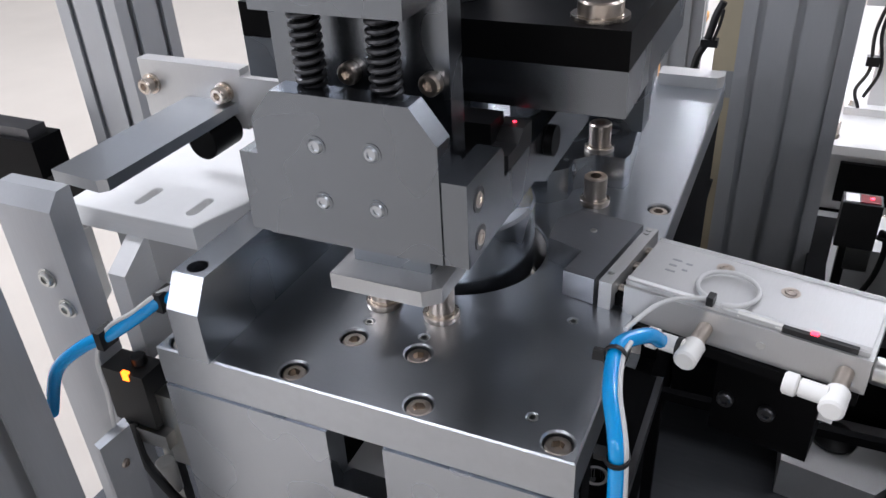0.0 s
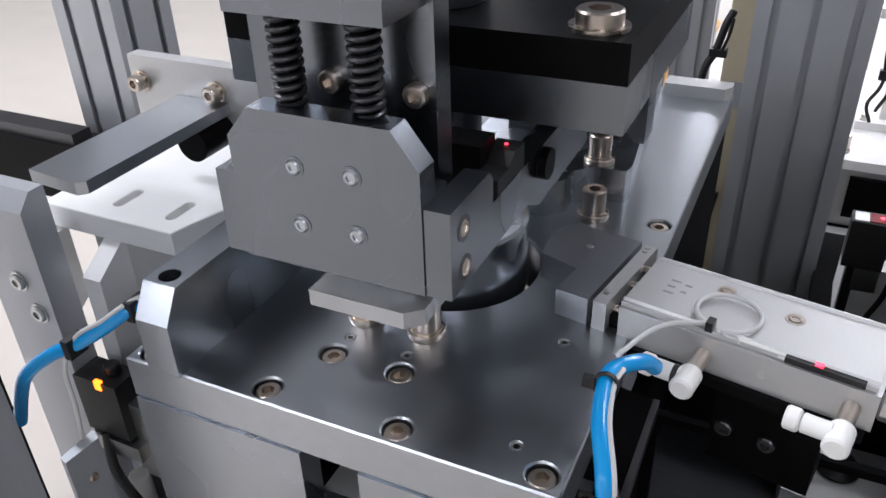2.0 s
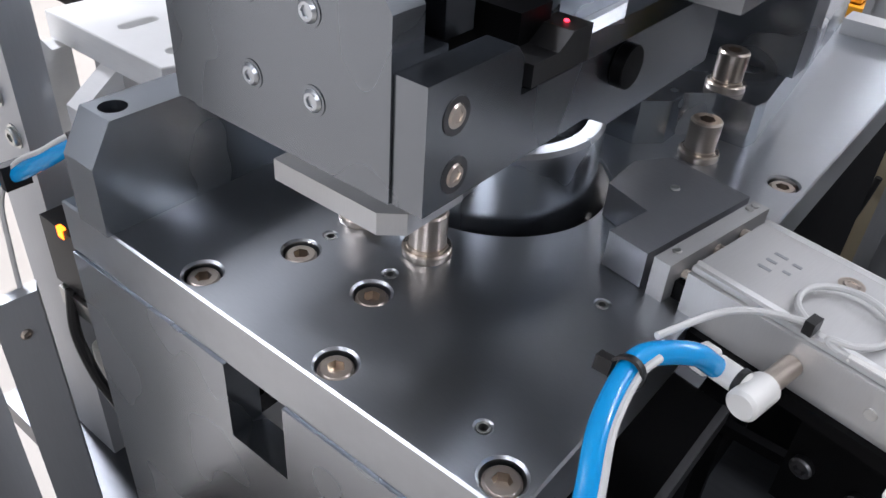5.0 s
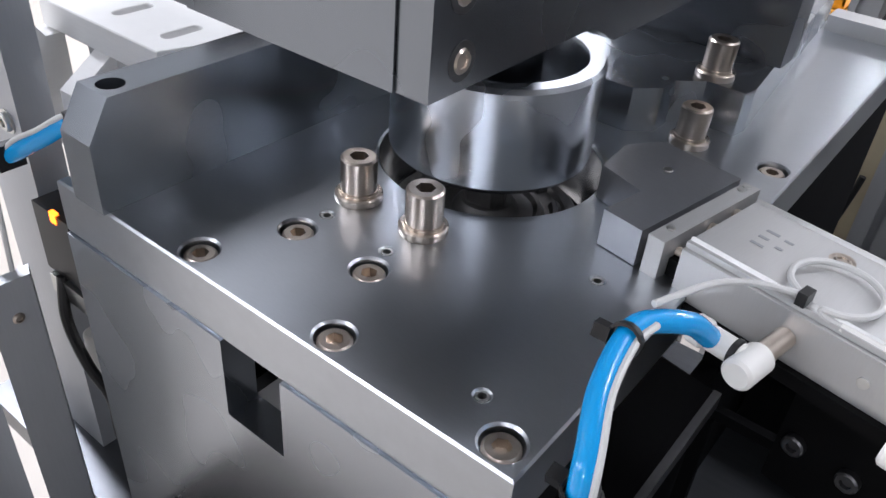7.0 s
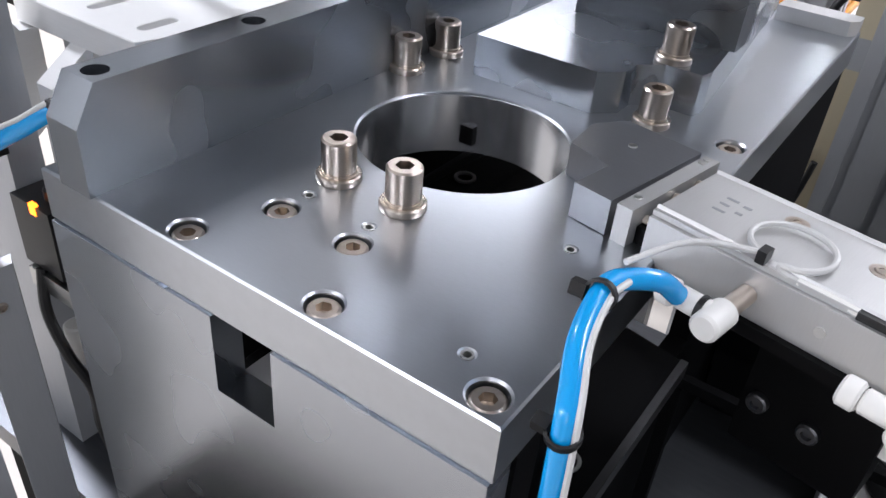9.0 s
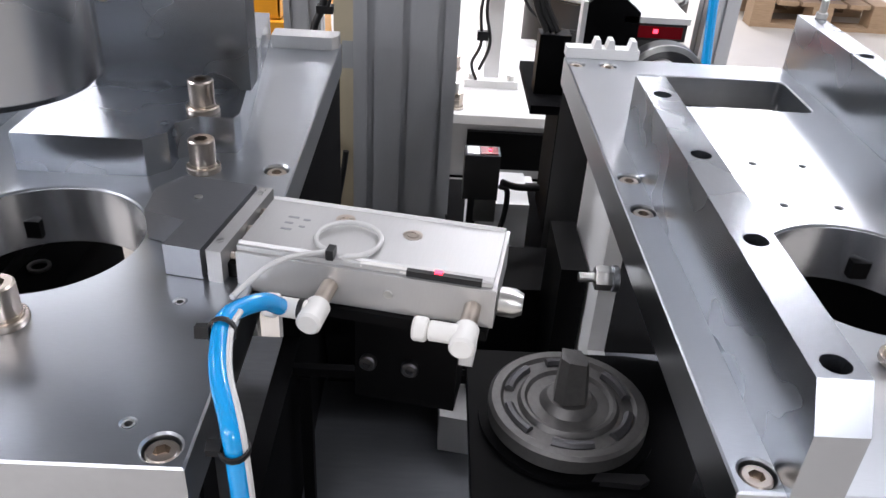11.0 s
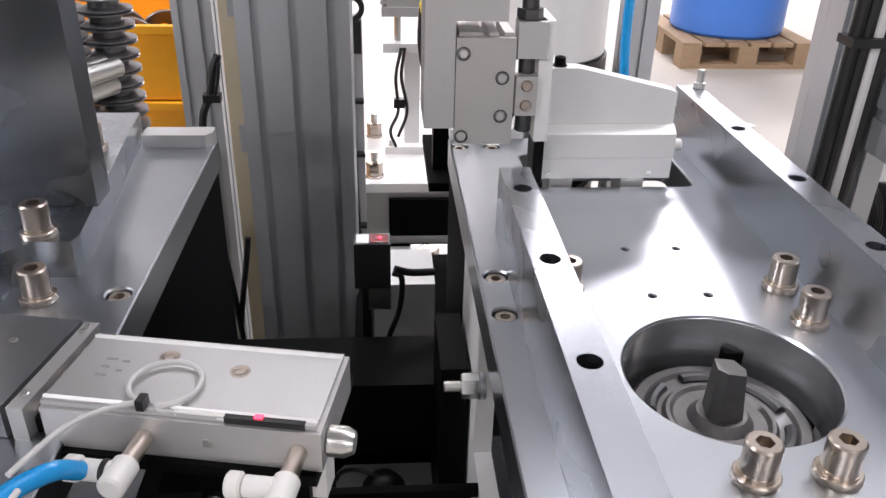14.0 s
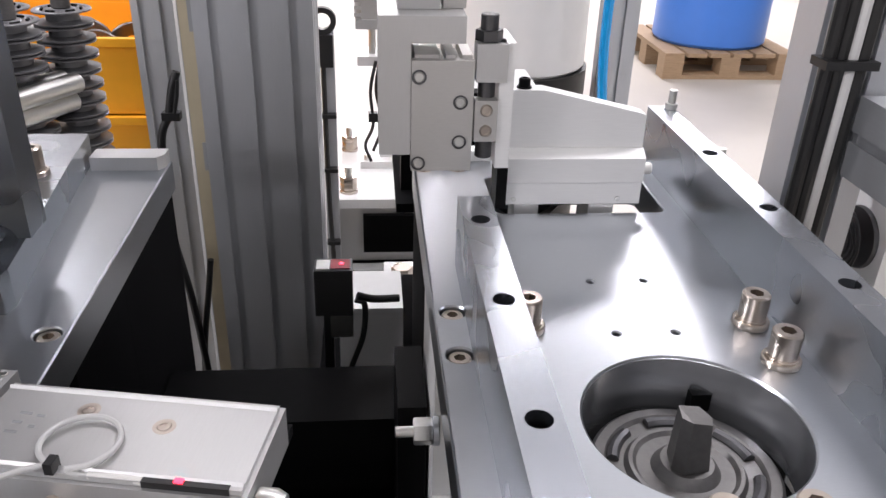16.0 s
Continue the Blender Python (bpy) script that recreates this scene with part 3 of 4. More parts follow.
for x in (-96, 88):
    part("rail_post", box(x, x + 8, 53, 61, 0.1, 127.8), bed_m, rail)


def rotor_mesh():
    bm = lathe([(0, -40), (12, -40), (12, -14), (44, -14), (47, -12), (47, -3), (45, -1), (40, -1), (38, -3), (30, -3), (28, 0), (26, 0), (24, -2), (17, -2), (15, 1), (13, 3), (0, 3)], 56)
    return bm


def shaft_end():
    """A shaft end with a flat ground on a slant, leaving a pointed tip."""
    bm = prism([(-10, -5), (-5, -10), (8, -8), (11, 0), (6, 9), (-8, 7)], "z", 3.05, 33)
    for v in bm.verts:
        if v.co.z > 20:
            v.co.z -= max(0.0, v.co.x + 6) * 0.22
            v.co.x = v.co.x * 0.8 - 1
            v.co.y *= 0.8
    return bm


rotor = thing("rotor", "grey cast iron rotor disc with a flatted shaft", "rotor", -107, 143, -27)
part("disc", rotor_mesh(), iron, rotor)
# slots are dark arcs laid on the disc, their shade put into the colour
for k in range(6):
    a0 = radians(60 * k + 8)
    arc = [(35.5 * math.cos(a0 + radians(7.5 * i)), 35.5 * math.sin(a0 + radians(7.5 * i)), -2.6) for i in range(6)]
    part("slot_shade_arc", hose(arc, 3.2, 8, 3), iron_d, rotor)
part("shaft", shaft_end(), iron, rotor, "flatted shaft end", 0.5)

gd = thing("bore_guide", "black guide plate with a ringed hole and bar below the bore", "guide plate", -107, 143, -262)
part("plate", box(-160, -62, 70, 240, 130, 140), bed_m, gd)
part("bar", prism([(-124, 108), (-104, 108), (-96, 210), (-112, 214)], "z", 140.2, 148), springs_m, gd, "dark steel bar", 0.6)
part("hole_ring", lathe([(6, 140.1), (8.5, 140.1), (8.5, 142), (6, 142), (6, 140.1)], 24, (-88, 150, 0)), zinc, gd, "bright hole bushing")
part("leg", box(-150, -130, 90, 220, 0.1, 129.9), bed_m, gd)

# ---------- gripper over the second bed (moves) ----------
gr = thing("gripper_unit", "grey and white gripper slide lowering a workpiece into the cutout", "gripper", 200, 326, 0)
part("slide_face", box(0, 38, 0, 6, 56, 126), greyplate, gr, "grey anodised face plate", 0.7)
for x, z in ((4.5, 116), (30, 100.5), (30, 75), (4.5, 61)):
    face_screw(gr, x, -0.1, z, 3.6, "y", -1, 0.9, zinc)
    # dark metal disc round each head carries the shade of its counterbore
    part("screw_recess", lathe([(0, -0.25), (4.6, -0.25), (4.6, 0.1), (0, 0.1)], 22, (x, 0, z), "y"), springs_m, gr, "dark disc for the shade of a counterbore")
part("slide_body", prism([(2, 58), (37, 58), (37, 128), (31, 128), (31, 122), (27, 122), (27, 128), (21, 128), (21, 122), (17, 122), (17, 128), (2, 128)], "y", 6.2, 50), greyplate, gr, "", 0.5)
part("side_plate", box(-20, -0.4, 2, 52, 66, 136), satin, gr, "", 0.7)
part("top_plate", box(-20, 32, 0, 54, 136.2, 152), satin, gr, "", 0.7)
part("upper_rail", box(-8, 18, 20, 50, 152.2, 330), satin, gr, "", 0.7)
part("rail_bar", box(20, 34, 24, 50, 152.2, 330), greyplate, gr, "", 0.7)
part("clamp_strip", box(54, 63, 4, 44, 56, 136), bright, gr, "", 0.5)
part("clamp_block", box(39, 58, 0, 16, 113, 136), satin, gr, "", 0.6)
part("adjust_rod", rod(5.5, 62, 152, (47, 10, 0), "z", 20, 0.6), springs_m, gr, "dark adjusting screw")
part("adjust_nut", rod(8.5, 136.2, 143, (47, 10, 0), "z", 6, 0.4), springs_m, gr)
part("stop_block", box(39, 53, -2, 8, 76, 102), greyplate, gr, "", 0.5)
for z in (83, 96):
    face_screw(gr, 46, -1.8, z, 3.9, "y", -1, 1.5)
part("jaw_carrier", box(63.2, 70.8, 46, 70, 8, 40), black_ox, gr)
jaw = part("jaw_body", prism([(60, 5), (60, 21.5), (58.5, 22.5), (58.5, 41), (66, 46), (104, 46), (104, 5)], "x", 71, 174), bright, gr, "white satin jaw body", 0.8)
part("jaw_cover", prism([(71, 46.1), (174, 46.1), (174, 70), (168, 72), (98, 88), (71, 88)], "y", 70, 84), bright, gr, "", 0.8)
for x in (79, 157):
    part("jaw_screw", rod(2.0, -0.6, 0.3, (x, 60, 9), "y", 14, 0.1), zinc, gr)
part("jaw_bolt", cap_screw(bmesh.new(), 84, 77, 88.1, 4.2, 6, 1), black_ox, gr)
part("air_fitting", rod(4.6, 0, 12, (174, 78, 26), "x", 18, 1), white_p, gr, "white air fitting")
part("finger", box(80, 98, 60, 84, -62, 4.8), satin, gr, "", 0.6)
part("finger", box(136, 154, 60, 84, -62, 4.8), satin, gr, "", 0.6)
part("held_part", lathe([(0, 44), (17, 44), (20, 46), (21, 50), (21, 96), (0, 96)], 36, (118, 0, -44), "y"), zinc, gr, "held round motor part")

for x, y, z in ((425, 482, 48.1), (441, 408, 0.1)):
    peg = thing("peg", "small bright threaded peg beside the bed rim", "peg", x, y, z, 0, "rim pegs")
    part("stem", rod(3.2, 0, 16 if z > 1 else 40, (0, 0, 0), "z", 14), zinc, peg)
    part("collar", rod(5.0, 0.1, 5, (0, 0, 0), "z", 16), zinc, peg)
# end of the second bed's ledge
led = thing("end_bracket", "bright aluminium end bracket with lugs on the bed ledge", "bracket", 212, 478, 0.2)
part("bar", box(-1, 64, 8, 22, 0, 9), bright, led, "", 0.6)
for x in (22, 34, 54):
    part("lug", prism([(x, 9), (x + 8, 9), (x + 6, 17), (x + 2, 17)], "y", 8.5, 21), bright, led, "", 0.5)

# ---------- posts, frame ----------
post = profile_bar("frame_post", "grey anodised aluminium slotted post", 116, 80, 3, 2, 2100, mpose(62, 700, -799))
profile_bar("frame_post", "slim grey anodised aluminium slotted post", 50, 40, 2, 1, 2100, mpose(-84, 880, -799))
tagged(obj("light_curtain", box(-28, 12, 745, 775, -700, 900), tan_m, bevel=2), "beige light curtain housing with small printed labels", "light curtain")
for z in (50, -110):
    tagged(obj("sticker", box(-18, 2, 744.2, 744.8, z, z + 34), print_m), "small white and blue printed sticker on the housing", "sticker")
profile_bar("frame_post", "grey aluminium post with cables tied along it", 42, 60, 1, 1, 2100, mpose(524, 415, -799))
profile_bar("frame_rail", "grey aluminium cross rail of the machine guard", 60, 60, 1, 1, 480, mpose(552, -100, 60, -90, 0, 0))
profile_bar("frame_post", "grey aluminium guard post", 40, 40, 1, 1, 960, mpose(556, 500, -799))
for k, (dx, r) in enumerate(((-11, 4), (-3.5, 4.4), (4, 4), (11, 4.4))):
    c = tagged(obj("cable", hose([(497 + dx, 375 - (k % 2) * 4, -800), (496 + dx, 374, -200), (499 + dx, 375 - k, 200), (497 + dx, 376, 900)], r + 0.9), grey_c if k == 2 else black_pl), "thick cable tied along the guard post", "cable", "guard cables")
tagged(obj("cable_tie", box(480, 518, 362, 384, 112, 118), black_pl, bevel=2), "black cable tie round the guard cables", "cable tie")
profile_bar("frame_post", "grey aluminium post at the edge of the machine", 60, 60, 1, 1, 2100, mpose(640, 1350, -799))
profile_bar("frame_post", "grey aluminium post outside the press", 80, 80, 2, 2, 2100, mpose(-600, 380, -799))
orl = thing("outer_rail", "thin dark guide rail beside the press", "rail", -590, 300, -799)
part("rail", box(-420, 70, -14, 14, 664, 682), black_ox, orl, "", 1)
part("leg", box(-390, -350, -14, 14, 0.1, 663.8), bed_m, orl)
slider = thing("slide_carriage", "black slide carriage running on the outer rail", "carriage", -590, 300, -117)
part("body", box(-360, 0, -20, 20, 0.2, 52), black_ox, slider, "", 2)
part("cable_channel", box(-360, -8, -14, 10, 52.2, 64), springs_m, slider, "", 1)

# ---------- hall things behind ----------
drum = thing("blue_drum", "blue plastic drum wrapped in clear film on a pallet", "drum", 1960, 4010, -670)
part("drum_body", lathe([(0, 0), (275, 0), (288, 15), (288, 850), (280, 862), (0, 862)], 48), drum_m, drum)
for z in (290, 590):
    part("hoop", lathe([(288.2, z), (295, z + 8), (295, z + 24), (288.2, z + 34)], 48), drum_m, drum)
part("lid", lathe([(0, 862.2), (292, 862.2), (294, 868), (294, 884), (286, 890), (270, 880), (0, 880)], 48), drum_m, drum)
part("clamp_ring", lathe([(288.2, 838), (297, 842), (297, 858), (288.2, 861)], 48), zinc, drum, "bare metal clamp ring")
pal = thing("pallet", "worn wooden pallet under the blue drum", "pallet", 1960, 4010, -800)
for i in range(6):
    part("deck_board", box(-340 + i * 116, -340 + i * 116 + 98, -340, 340, 108, 128), wood, pal, "", 2)
for y in (-340, -50, 240):
    for x in (-340, -50, 240):
        part("block", box(x, x + 100, y, y + 100, 20, 107.5), wood, pal, "", 2)
    part("bottom_board", box(-340, 340, y, y + 100, 0, 19.5), wood, pal, "", 2)
tank = thing("white_tank", "white round tank with a dark foot ring", "tank", 480, 1640, -262)
part("tank_body", lathe([(0, 60), (170, 60), (175, 66), (175, 900), (0, 900)], 64), white_pt, tank)
part("foot_ring", lathe([(0, -538), (182, -538), (182, 59.5), (0, 59.5)], 64), black_pl, tank)
tagged(obj("air_tube", hose([(590, 1250, 700), (592, 1245, 200), (586, 1240, -60), (600, 1235, -240)], 9), blue_t), "blue air tube hanging beside the guard post", "air tube")

# ---------- left of the first bed ----------
cb = thing("cast_bracket", "pale cast aluminium bracket with slotted top plate", "bracket", -300, 0, 0)
part("top_plate", sheet([(-55, 62), (50, 62), (62, 100), (62, 240), (-55, 240)], [rounded(-10, -3, 76, 99, 3.2), rounded(33, 40, 75, 98, 3.2)], 14, 30, 0.6), bright, cb, "", limit=0.25)
part("web", prism([(40, -70), (110, -70), (230, 12), (230, 14), (63, 14), (40, -2)], "x", -8, 6), bright, cb, "", 0.8)
part("upright", prism([(18, -261.9), (37, -261.9), (37, 62), (27, 62), (18, 52)], "x", -60, -13), profile_m, cb, "", 1.0)
for x, z in ((-35, 2), (-26, -19)):
    part("bolt", cap_screw(bmesh.new(), x, 18, z, 5.4, 2.4, 0.6, "y", -1, 20), zinc, cb)
part("side_rib", prism([(37.2, -60), (65.8, -40), (65.8, 13), (55, 13), (37.2, 40)], "x", -58, -42), bright, cb, "", 1.0)
part("shelf", box(-20, 60, 66, 238, -20, 13.8), satin, cb, "", 0.8)
sc = thing("side_cover", "plain grey cover strip screwed on beside the bed", "cover", -258, -30, -262)
part("strip", prism([(-4, -10), (2, -12), (4, 10), (-4, 14)], "z", 0, 202), profile_m, sc, "", 0.6)
for z in (20, 180):
    part("screw", cap_screw(bmesh.new(), 3, 0, z, 3, 1.6, 0, "x", 1, 14), nickel, sc)
profile_bar("frame_post", "broad grey aluminium post close beside the bed", 90, 60, 2, 1, 1100, mpose(-334, -70, -799))
lt = thing("air_tube", "blue air tube with a grey wire tied along it", "air tube", 0, 0, 0)
run = [(-212, 45, 16), (-225, 8, 22), (-240, -6, 12), (-256, -12, 1), (-276, -18, -10), (-300, -21, -32), (-318, -22, -70)]
part("tube", hose(run, 4.0, 12), blue_t, lt)
part("wire", hose([(x + 1, y - 1, z + 5) for x, y, z in run[:4]] + [(-262, -20, -12), (-258, -24, -34), (-262, -24, -60)], 1.3, 8), grey_c, lt, "thin grey wire")
part("connector", rod(5.2, 0, 30, (-209, 45, 16), "y", 16, 1.0), black_pl, lt, "black push-in connector")
for c in ((-226, 6, 21), (-258, -13, 0)):
    part("tie", box(c[0] - 2.4, c[0] + 2.4, c[1] - 6, c[1] + 6, c[2] - 6, c[2] + 6), black_pl, lt, "black cable tie", 1.5)
ps = thing("proximity_sensor", "black photo sensor with a lit orange lamp on a bracket", "sensor", -284, 18, -51)
part("sensor_body", box(-20, 14, -8, 12, -46, -3), black_pl, ps, "", 2.0)
part("lamp", box(-2, 3, -8.6, -6, -8, -1.5), led_o, ps, "lit orange sensor lamp", 0.4)
part("knob", rod(5, -3, 4, (2, 4, 0), "z", 16, 0.8), black_pl, ps)
part("bracket", box(14.2, 30, -2, 12, -80, -20), zinc, ps, "", 0.6)
part("clip", box(-16, 22, -10, 10, -60, -48), zinc, ps, "", 1.0)
part("cable", hose([(-6, -8, -46), (0, -14, -70), (16, -16, -92), (22, -10, -120), (14, -6, -160), (26, -4, -200)], 3.2, 10), black_pl, ps)
part("connector", rod(7, -112, -84, (4, -2, 0), "z", 18, 1.2), white_p, ps, "white cable connector")
part("stand", box(-2, 6, 4, 12, -210.9, -60.2), zinc, ps, "", 0.6)
bt = thing("dark_fixture", "dark fixture with black clamps on the floor rail", "fixture", -420, 180, -100)
part("rail", box(-160, 190, 40, 66, 20, 36), black_ox, bt, "", 1.0)
part("clamp", prism([(40, 36), (66, 36), (66, 52), (58, 62), (44, 62)], "x", -60, 10), black_ox, bt, "", 1.0)
part("rod", rod(5, -100, 200, (0, 52, 44), "x", 16), springs_m, bt)
part("foot", box(-30, 0, 30, 80, -700, 19.8), bed_m, bt)

# ---------- in the pit between the beds ----------
xb = thing("cross_beam", "black steel cross beam between the beds", "beam", 0, 0, 0)
part("beam", box(13, 209, 330, 398, -215, -146), black_ox, xb, "", 1.0)
part("pillar", box(190, 209, 260, 329.8, -262, -80), black_ox, xb)
part("foot", box(13, 209, 340, 390, -262, -215.2), black_ox, xb)
jb = thing("jack_bolt", "zinc jack bolt with lock nut on the bed side", "bolt", 212, 190, -40)
part("thread", rod(3, -26, -2.2, (0, 0, 0), "x", 14), zinc, jb)
part("nut", lathe([(0, -16), (7, -16), (7.5, -15), (7.5, -7), (7, -6), (0, -6)], 6, (0, 0, 0), "x"), zinc, jb)
part("boss", rod(8, -6, -2.1, (0, 0, 0), "x", 18), steel, jb)
vs = thing("vacuum_cup", "black rubber cup with a thin hose", "suction cup", 150, 300, -224.9)
part("cup", lathe([(0, 0), (16, 0), (17, 3), (12, 10), (5, 14), (0, 14)], 28), black_pl, vs)
part("hose", hose([(-4, 0, 12), (-18, 4, 16), (-34, 10, 8), (-44, 14, -18)], 1.8, 8), black_pl, vs)
tagged(obj("tray_plate", prism([(112, 262), (180, 250), (189, 262), (189, 328), (118, 328), (112, 320)], "z", -261.8, -225), satin, bevel=0.5), "bare aluminium tray plate in the pit", "plate")

# ---------- red photo sensor by the post ----------
s2 = thing("photo_sensor", "black photo sensor with a lit red lens", "sensor", 142, 452, -80)
part("sensor_body", box(-16, 16, -10, 12, -44, 0), black_pl, s2, "", 1.6)
part("lens", box(-2, 14, -7, 9, 0.1, 1.0), surface("red_lens", (0.16, 0.006, 0.012), 0.2), s2, "dark red lens", 0.3)
part("lens_lamp", rod(1.8, 1.0, 1.8, (7, 1, 0), "z", 12, 0.2), led_r, s2, "lit red lamp")
part("cap", box(-14, -3, -8, 8, 0.1, 1.2), zinc, s2, "", 0.3)
part("bracket", box(-4, 16, -4, 10, -70, -44.2), zinc, s2, "", 1.0)
part("foot", box(-10, -2, 0, 10, -182, -44.2), black_pl, s2)
part("cable", hose([(18, 0, -34), (26, 0, -40), (24, -2, -70), (14, -4, -100), (2, -6, -140)], 2.6, 10), black_pl, s2)
part("cable", hose([(20, 0, -30), (34, 4, -36), (56, 8, -38)], 3.4, 10), black_pl, s2)
tagged(obj("riser_plate", box(140, 206, 560, 640, -262, -190), bright, bevel=1.0), "bright aluminium riser plate behind the beam", "plate")
np_ = thing("nut_plate", "aluminium plate on a stand carrying a large nut", "plate", 218, 880, -335)
part("plate", box(-26, 40, -34, 50, -14, 0), bright, np_, "", 0.8)
part("stand", box(-14, 40, -20, 40, -464.5, -14.2), satin, np_, "", 0.8)
part("washer", rod(17, 0.1, 3, (0, 0, 0), "z", 24), zinc, np_)
part("nut", lathe([(0, 3.1), (15, 3.1), (16, 4), (16, 18), (15, 19), (0, 19)], 6), nickel, np_, "large nickel nut")

# ---------- white station table behind ----------
tb = thing("station_table", "white painted station table on dark blocks", "machine table", 0, 0, 0)
part("table_top", box(120, 360, 1090, 1560, -318, -302), white_pt, tb, "", 1.0)
part("apron", box(120, 360, 1096, 1110, -420, -318.2), satin, tb, "", 1.0)
part("dark_block", box(160, 330, 1086, 1095.8, -400, -330), black_ox, tb, "", 1.0)
part("lower_shelf", box(120, 360, 1060, 1085, -470, -420.2), satin, tb, "", 1.0)
part("pedestal", box(130, 350, 1112, 1550, -800, -318.2), bed_m, tb)
for x, y in ((136, 1125), (134, 1330)):
    g = thing("stud_nut", "nickel nut and washer on a threaded stud", "nut", x, y, -302, 0, "table studs")
    part("stud", rod(6, 0, 46, (0, 0, 0), "z", 18), zinc, g)
    part("washer", rod(16, 0.1, 4, (0, 0, 0), "z", 24), nickel, g)
    part("nut", lathe([(0, 4), (14, 4), (14.5, 5), (14.5, 16), (14, 17), (0, 17)], 6), nickel, g)
    part("upper_nut", lathe([(0, 17.2), (14, 17.2), (14.5, 18), (14.5, 27), (14, 28), (0, 28)], 6), nickel, g)
ss = thing("sensor_stand", "white sensor stand with finned box, wires and foot plate", "stand", 205, 1260, -302)
part("foot_plate", box(-50, 50, -30, 40, 0.1, 14), bright, ss, "", 1.0)
for x in (-36, 36):
    part("foot_bolt", cap_screw(bmesh.new(), x, -16, 14, 7, 8, 2), zinc, ss)
part("column", box(-14, 14, -8, 20, 14.1, 190), bright, ss, "", 1.0)
part("bracket_plate", box(-52, 52, -30, 44, 190.1, 206), bright, ss, "", 1.0)
for x in (-26, 26):
    part("guide_rod", rod(6, 206.1, 252, (x, -6, 0), "z", 16), zinc, ss)
part("carrier", box(-54, 54, -30, 44, 252.1, 268), satin, ss, "", 1.0)
part("finned_box", box(-44, 44, -26, 36, 268.1, 330), greyplate, ss, "", 1.0)
for k in range(5):
    for sx in (-1, 1):
        part("fin", box(*sorted((sx * 44.2, sx * 56)), -26, 36, 272 + k * 12, 278 + k * 12), greyplate, ss)
part("valve_block", box(-26, 36, -24, 30, 330.2, 410), satin, ss, "", 1.0)
part("top_bar", box(-64, 70, -20, 26, 410.2, 432), satin, ss, "", 1.0)
part("spindle", rod(12, 432.2, 520, (10, 0, 0), "z", 18), zinc, ss)
part("pulley", lathe([(0, 456), (34, 456), (34, 464), (26, 470), (34, 476), (34, 484), (0, 484)], 28, (10, 0, 0)), black_ox, ss, "black pulley")
for pts in ([(-50, -30, 330), (-30, -38, 320), (10, -40, 290), (40, -36, 270), (46, -34, 220)], [(-20, -34, 200), (-30, -44, 150), (-26, -46, 90), (-40, -40, 50), (-30, -44, 20)], [(-14, -34, 200), (-20, -44, 150), (-10, -46, 90), (-26, -44, 40)], [(30, -30, 200), (60, -40, 150), (110, -30, 120), (150, -10, 110)]):
    part("wire", hose(pts, 3.0, 8), black_pl, ss)
part("wire_tie", box(-34, -14, -52, -38, 96, 112), black_pl, ss, "", 3)

# cylinder and feeder behind the second bed
fd = thing("feeder_arm", "feeder with white bar, red scanner, black plate and belt", "feeder", 0, 600, 0)
part("bar", prism([(285, 0), (352, 0), (352, 150), (264, 150)], "z", 4, 10), bright, fd, "white bar", 0.6)
for x in (280, 306):
    part("bar_screw", cap_screw(bmesh.new(), x, 128, 10, 6, 9, 1.5), springs_m, fd)
part("scanner", box(286, 350, 2, 40, -14, 3.8), black_pl, fd, "black scanner", 1)
part("scanner_window", box(292, 346, 1.3, 1.9, -11, 1), surface("dark_red_window", (0.20, 0.004, 0.008), 0.2), fd, "dark red window")
part("scanner_lamp", box(316, 320.5, 0.6, 1.25, -6, -2), led_r, fd, "lit red scanner lamp")
part("black_plate", prism([(246, -90), (300, -90), (300, 14), (284, 26), (252, 26), (246, 20)], "y", 0, 16), black_ox, fd, "", 1.5)
part("plate_edge", box(241, 245.8, 0, 16, -90, 22), bright, fd, "", 0.6)
part("wheel", lathe([(0, -18), (38, -18), (41, -14), (41, 2), (38, 6), (0, 6)], 40, (318, -46, -40), "y"), springs_m, fd, "dark feeder wheel")
part("wheel_rim", lathe([(36, -18.6), (41.4, -18.6), (41.4, -15), (36, -18.2), (36, -18.6)], 40, (318, -46, -40), "y"), zinc, fd, "bright wheel rim")
part("spindle", rod(15, -98, -64, (312, 0, -26), "y", 28, 1.2), zinc, fd, "silver spindle end")
part("yellow_cap", lathe([(0, -16), (9, -14), (15, -6), (16, 2), (13, 10), (7, 15), (0, 16)], 28, (206, 40, 84)), yellow, fd, "yellow round cap")
part("silver_cylinder", hose([(212, 40, 74), (232, 36, 50), (254, 30, 22)], 11, 20), zinc, fd, "silver cylinder")
for k in range(3):
    part("belt", hose([(194 + 4 * k, 48, 80), (193 + 4 * k, 48, 44), (200 + 5 * k, 46, 6), (214 + 6 * k, 44, -22)], 4.2, 8), black_pl, fd, "black belt strand")
part("foot", box(206, 240, 36, 60, -90, -24), black_ox, fd)
part("base", box(200, 352, 0, 150, -100, -90.2), bed_m, fd)
part("base_post", box(236, 330, 30, 120, -261.9, -100.2), bed_m, fd)

# cable bundles on the posts
pc = thing("post_cable", "black cable tied along the slotted post", "cable", 0, 0, 0)
part("cable", hose([(-14, 646, -420), (-26, 646, -240), (-40, 648, -136), (-38, 650, -43), (-28, 652, -13), (-22, 654, 14), (-16, 656, 30)], 4.2, 12), black_pl, pc)
part("cable", hose([(-30, 650, -420), (-22, 650, -300), (-8, 652, -210), (-4, 654, -180)], 3.6, 12), black_pl, pc)
part("cable_tie", box(-34, -16, 646, 658, -18, -10), black_pl, pc, "", 2)
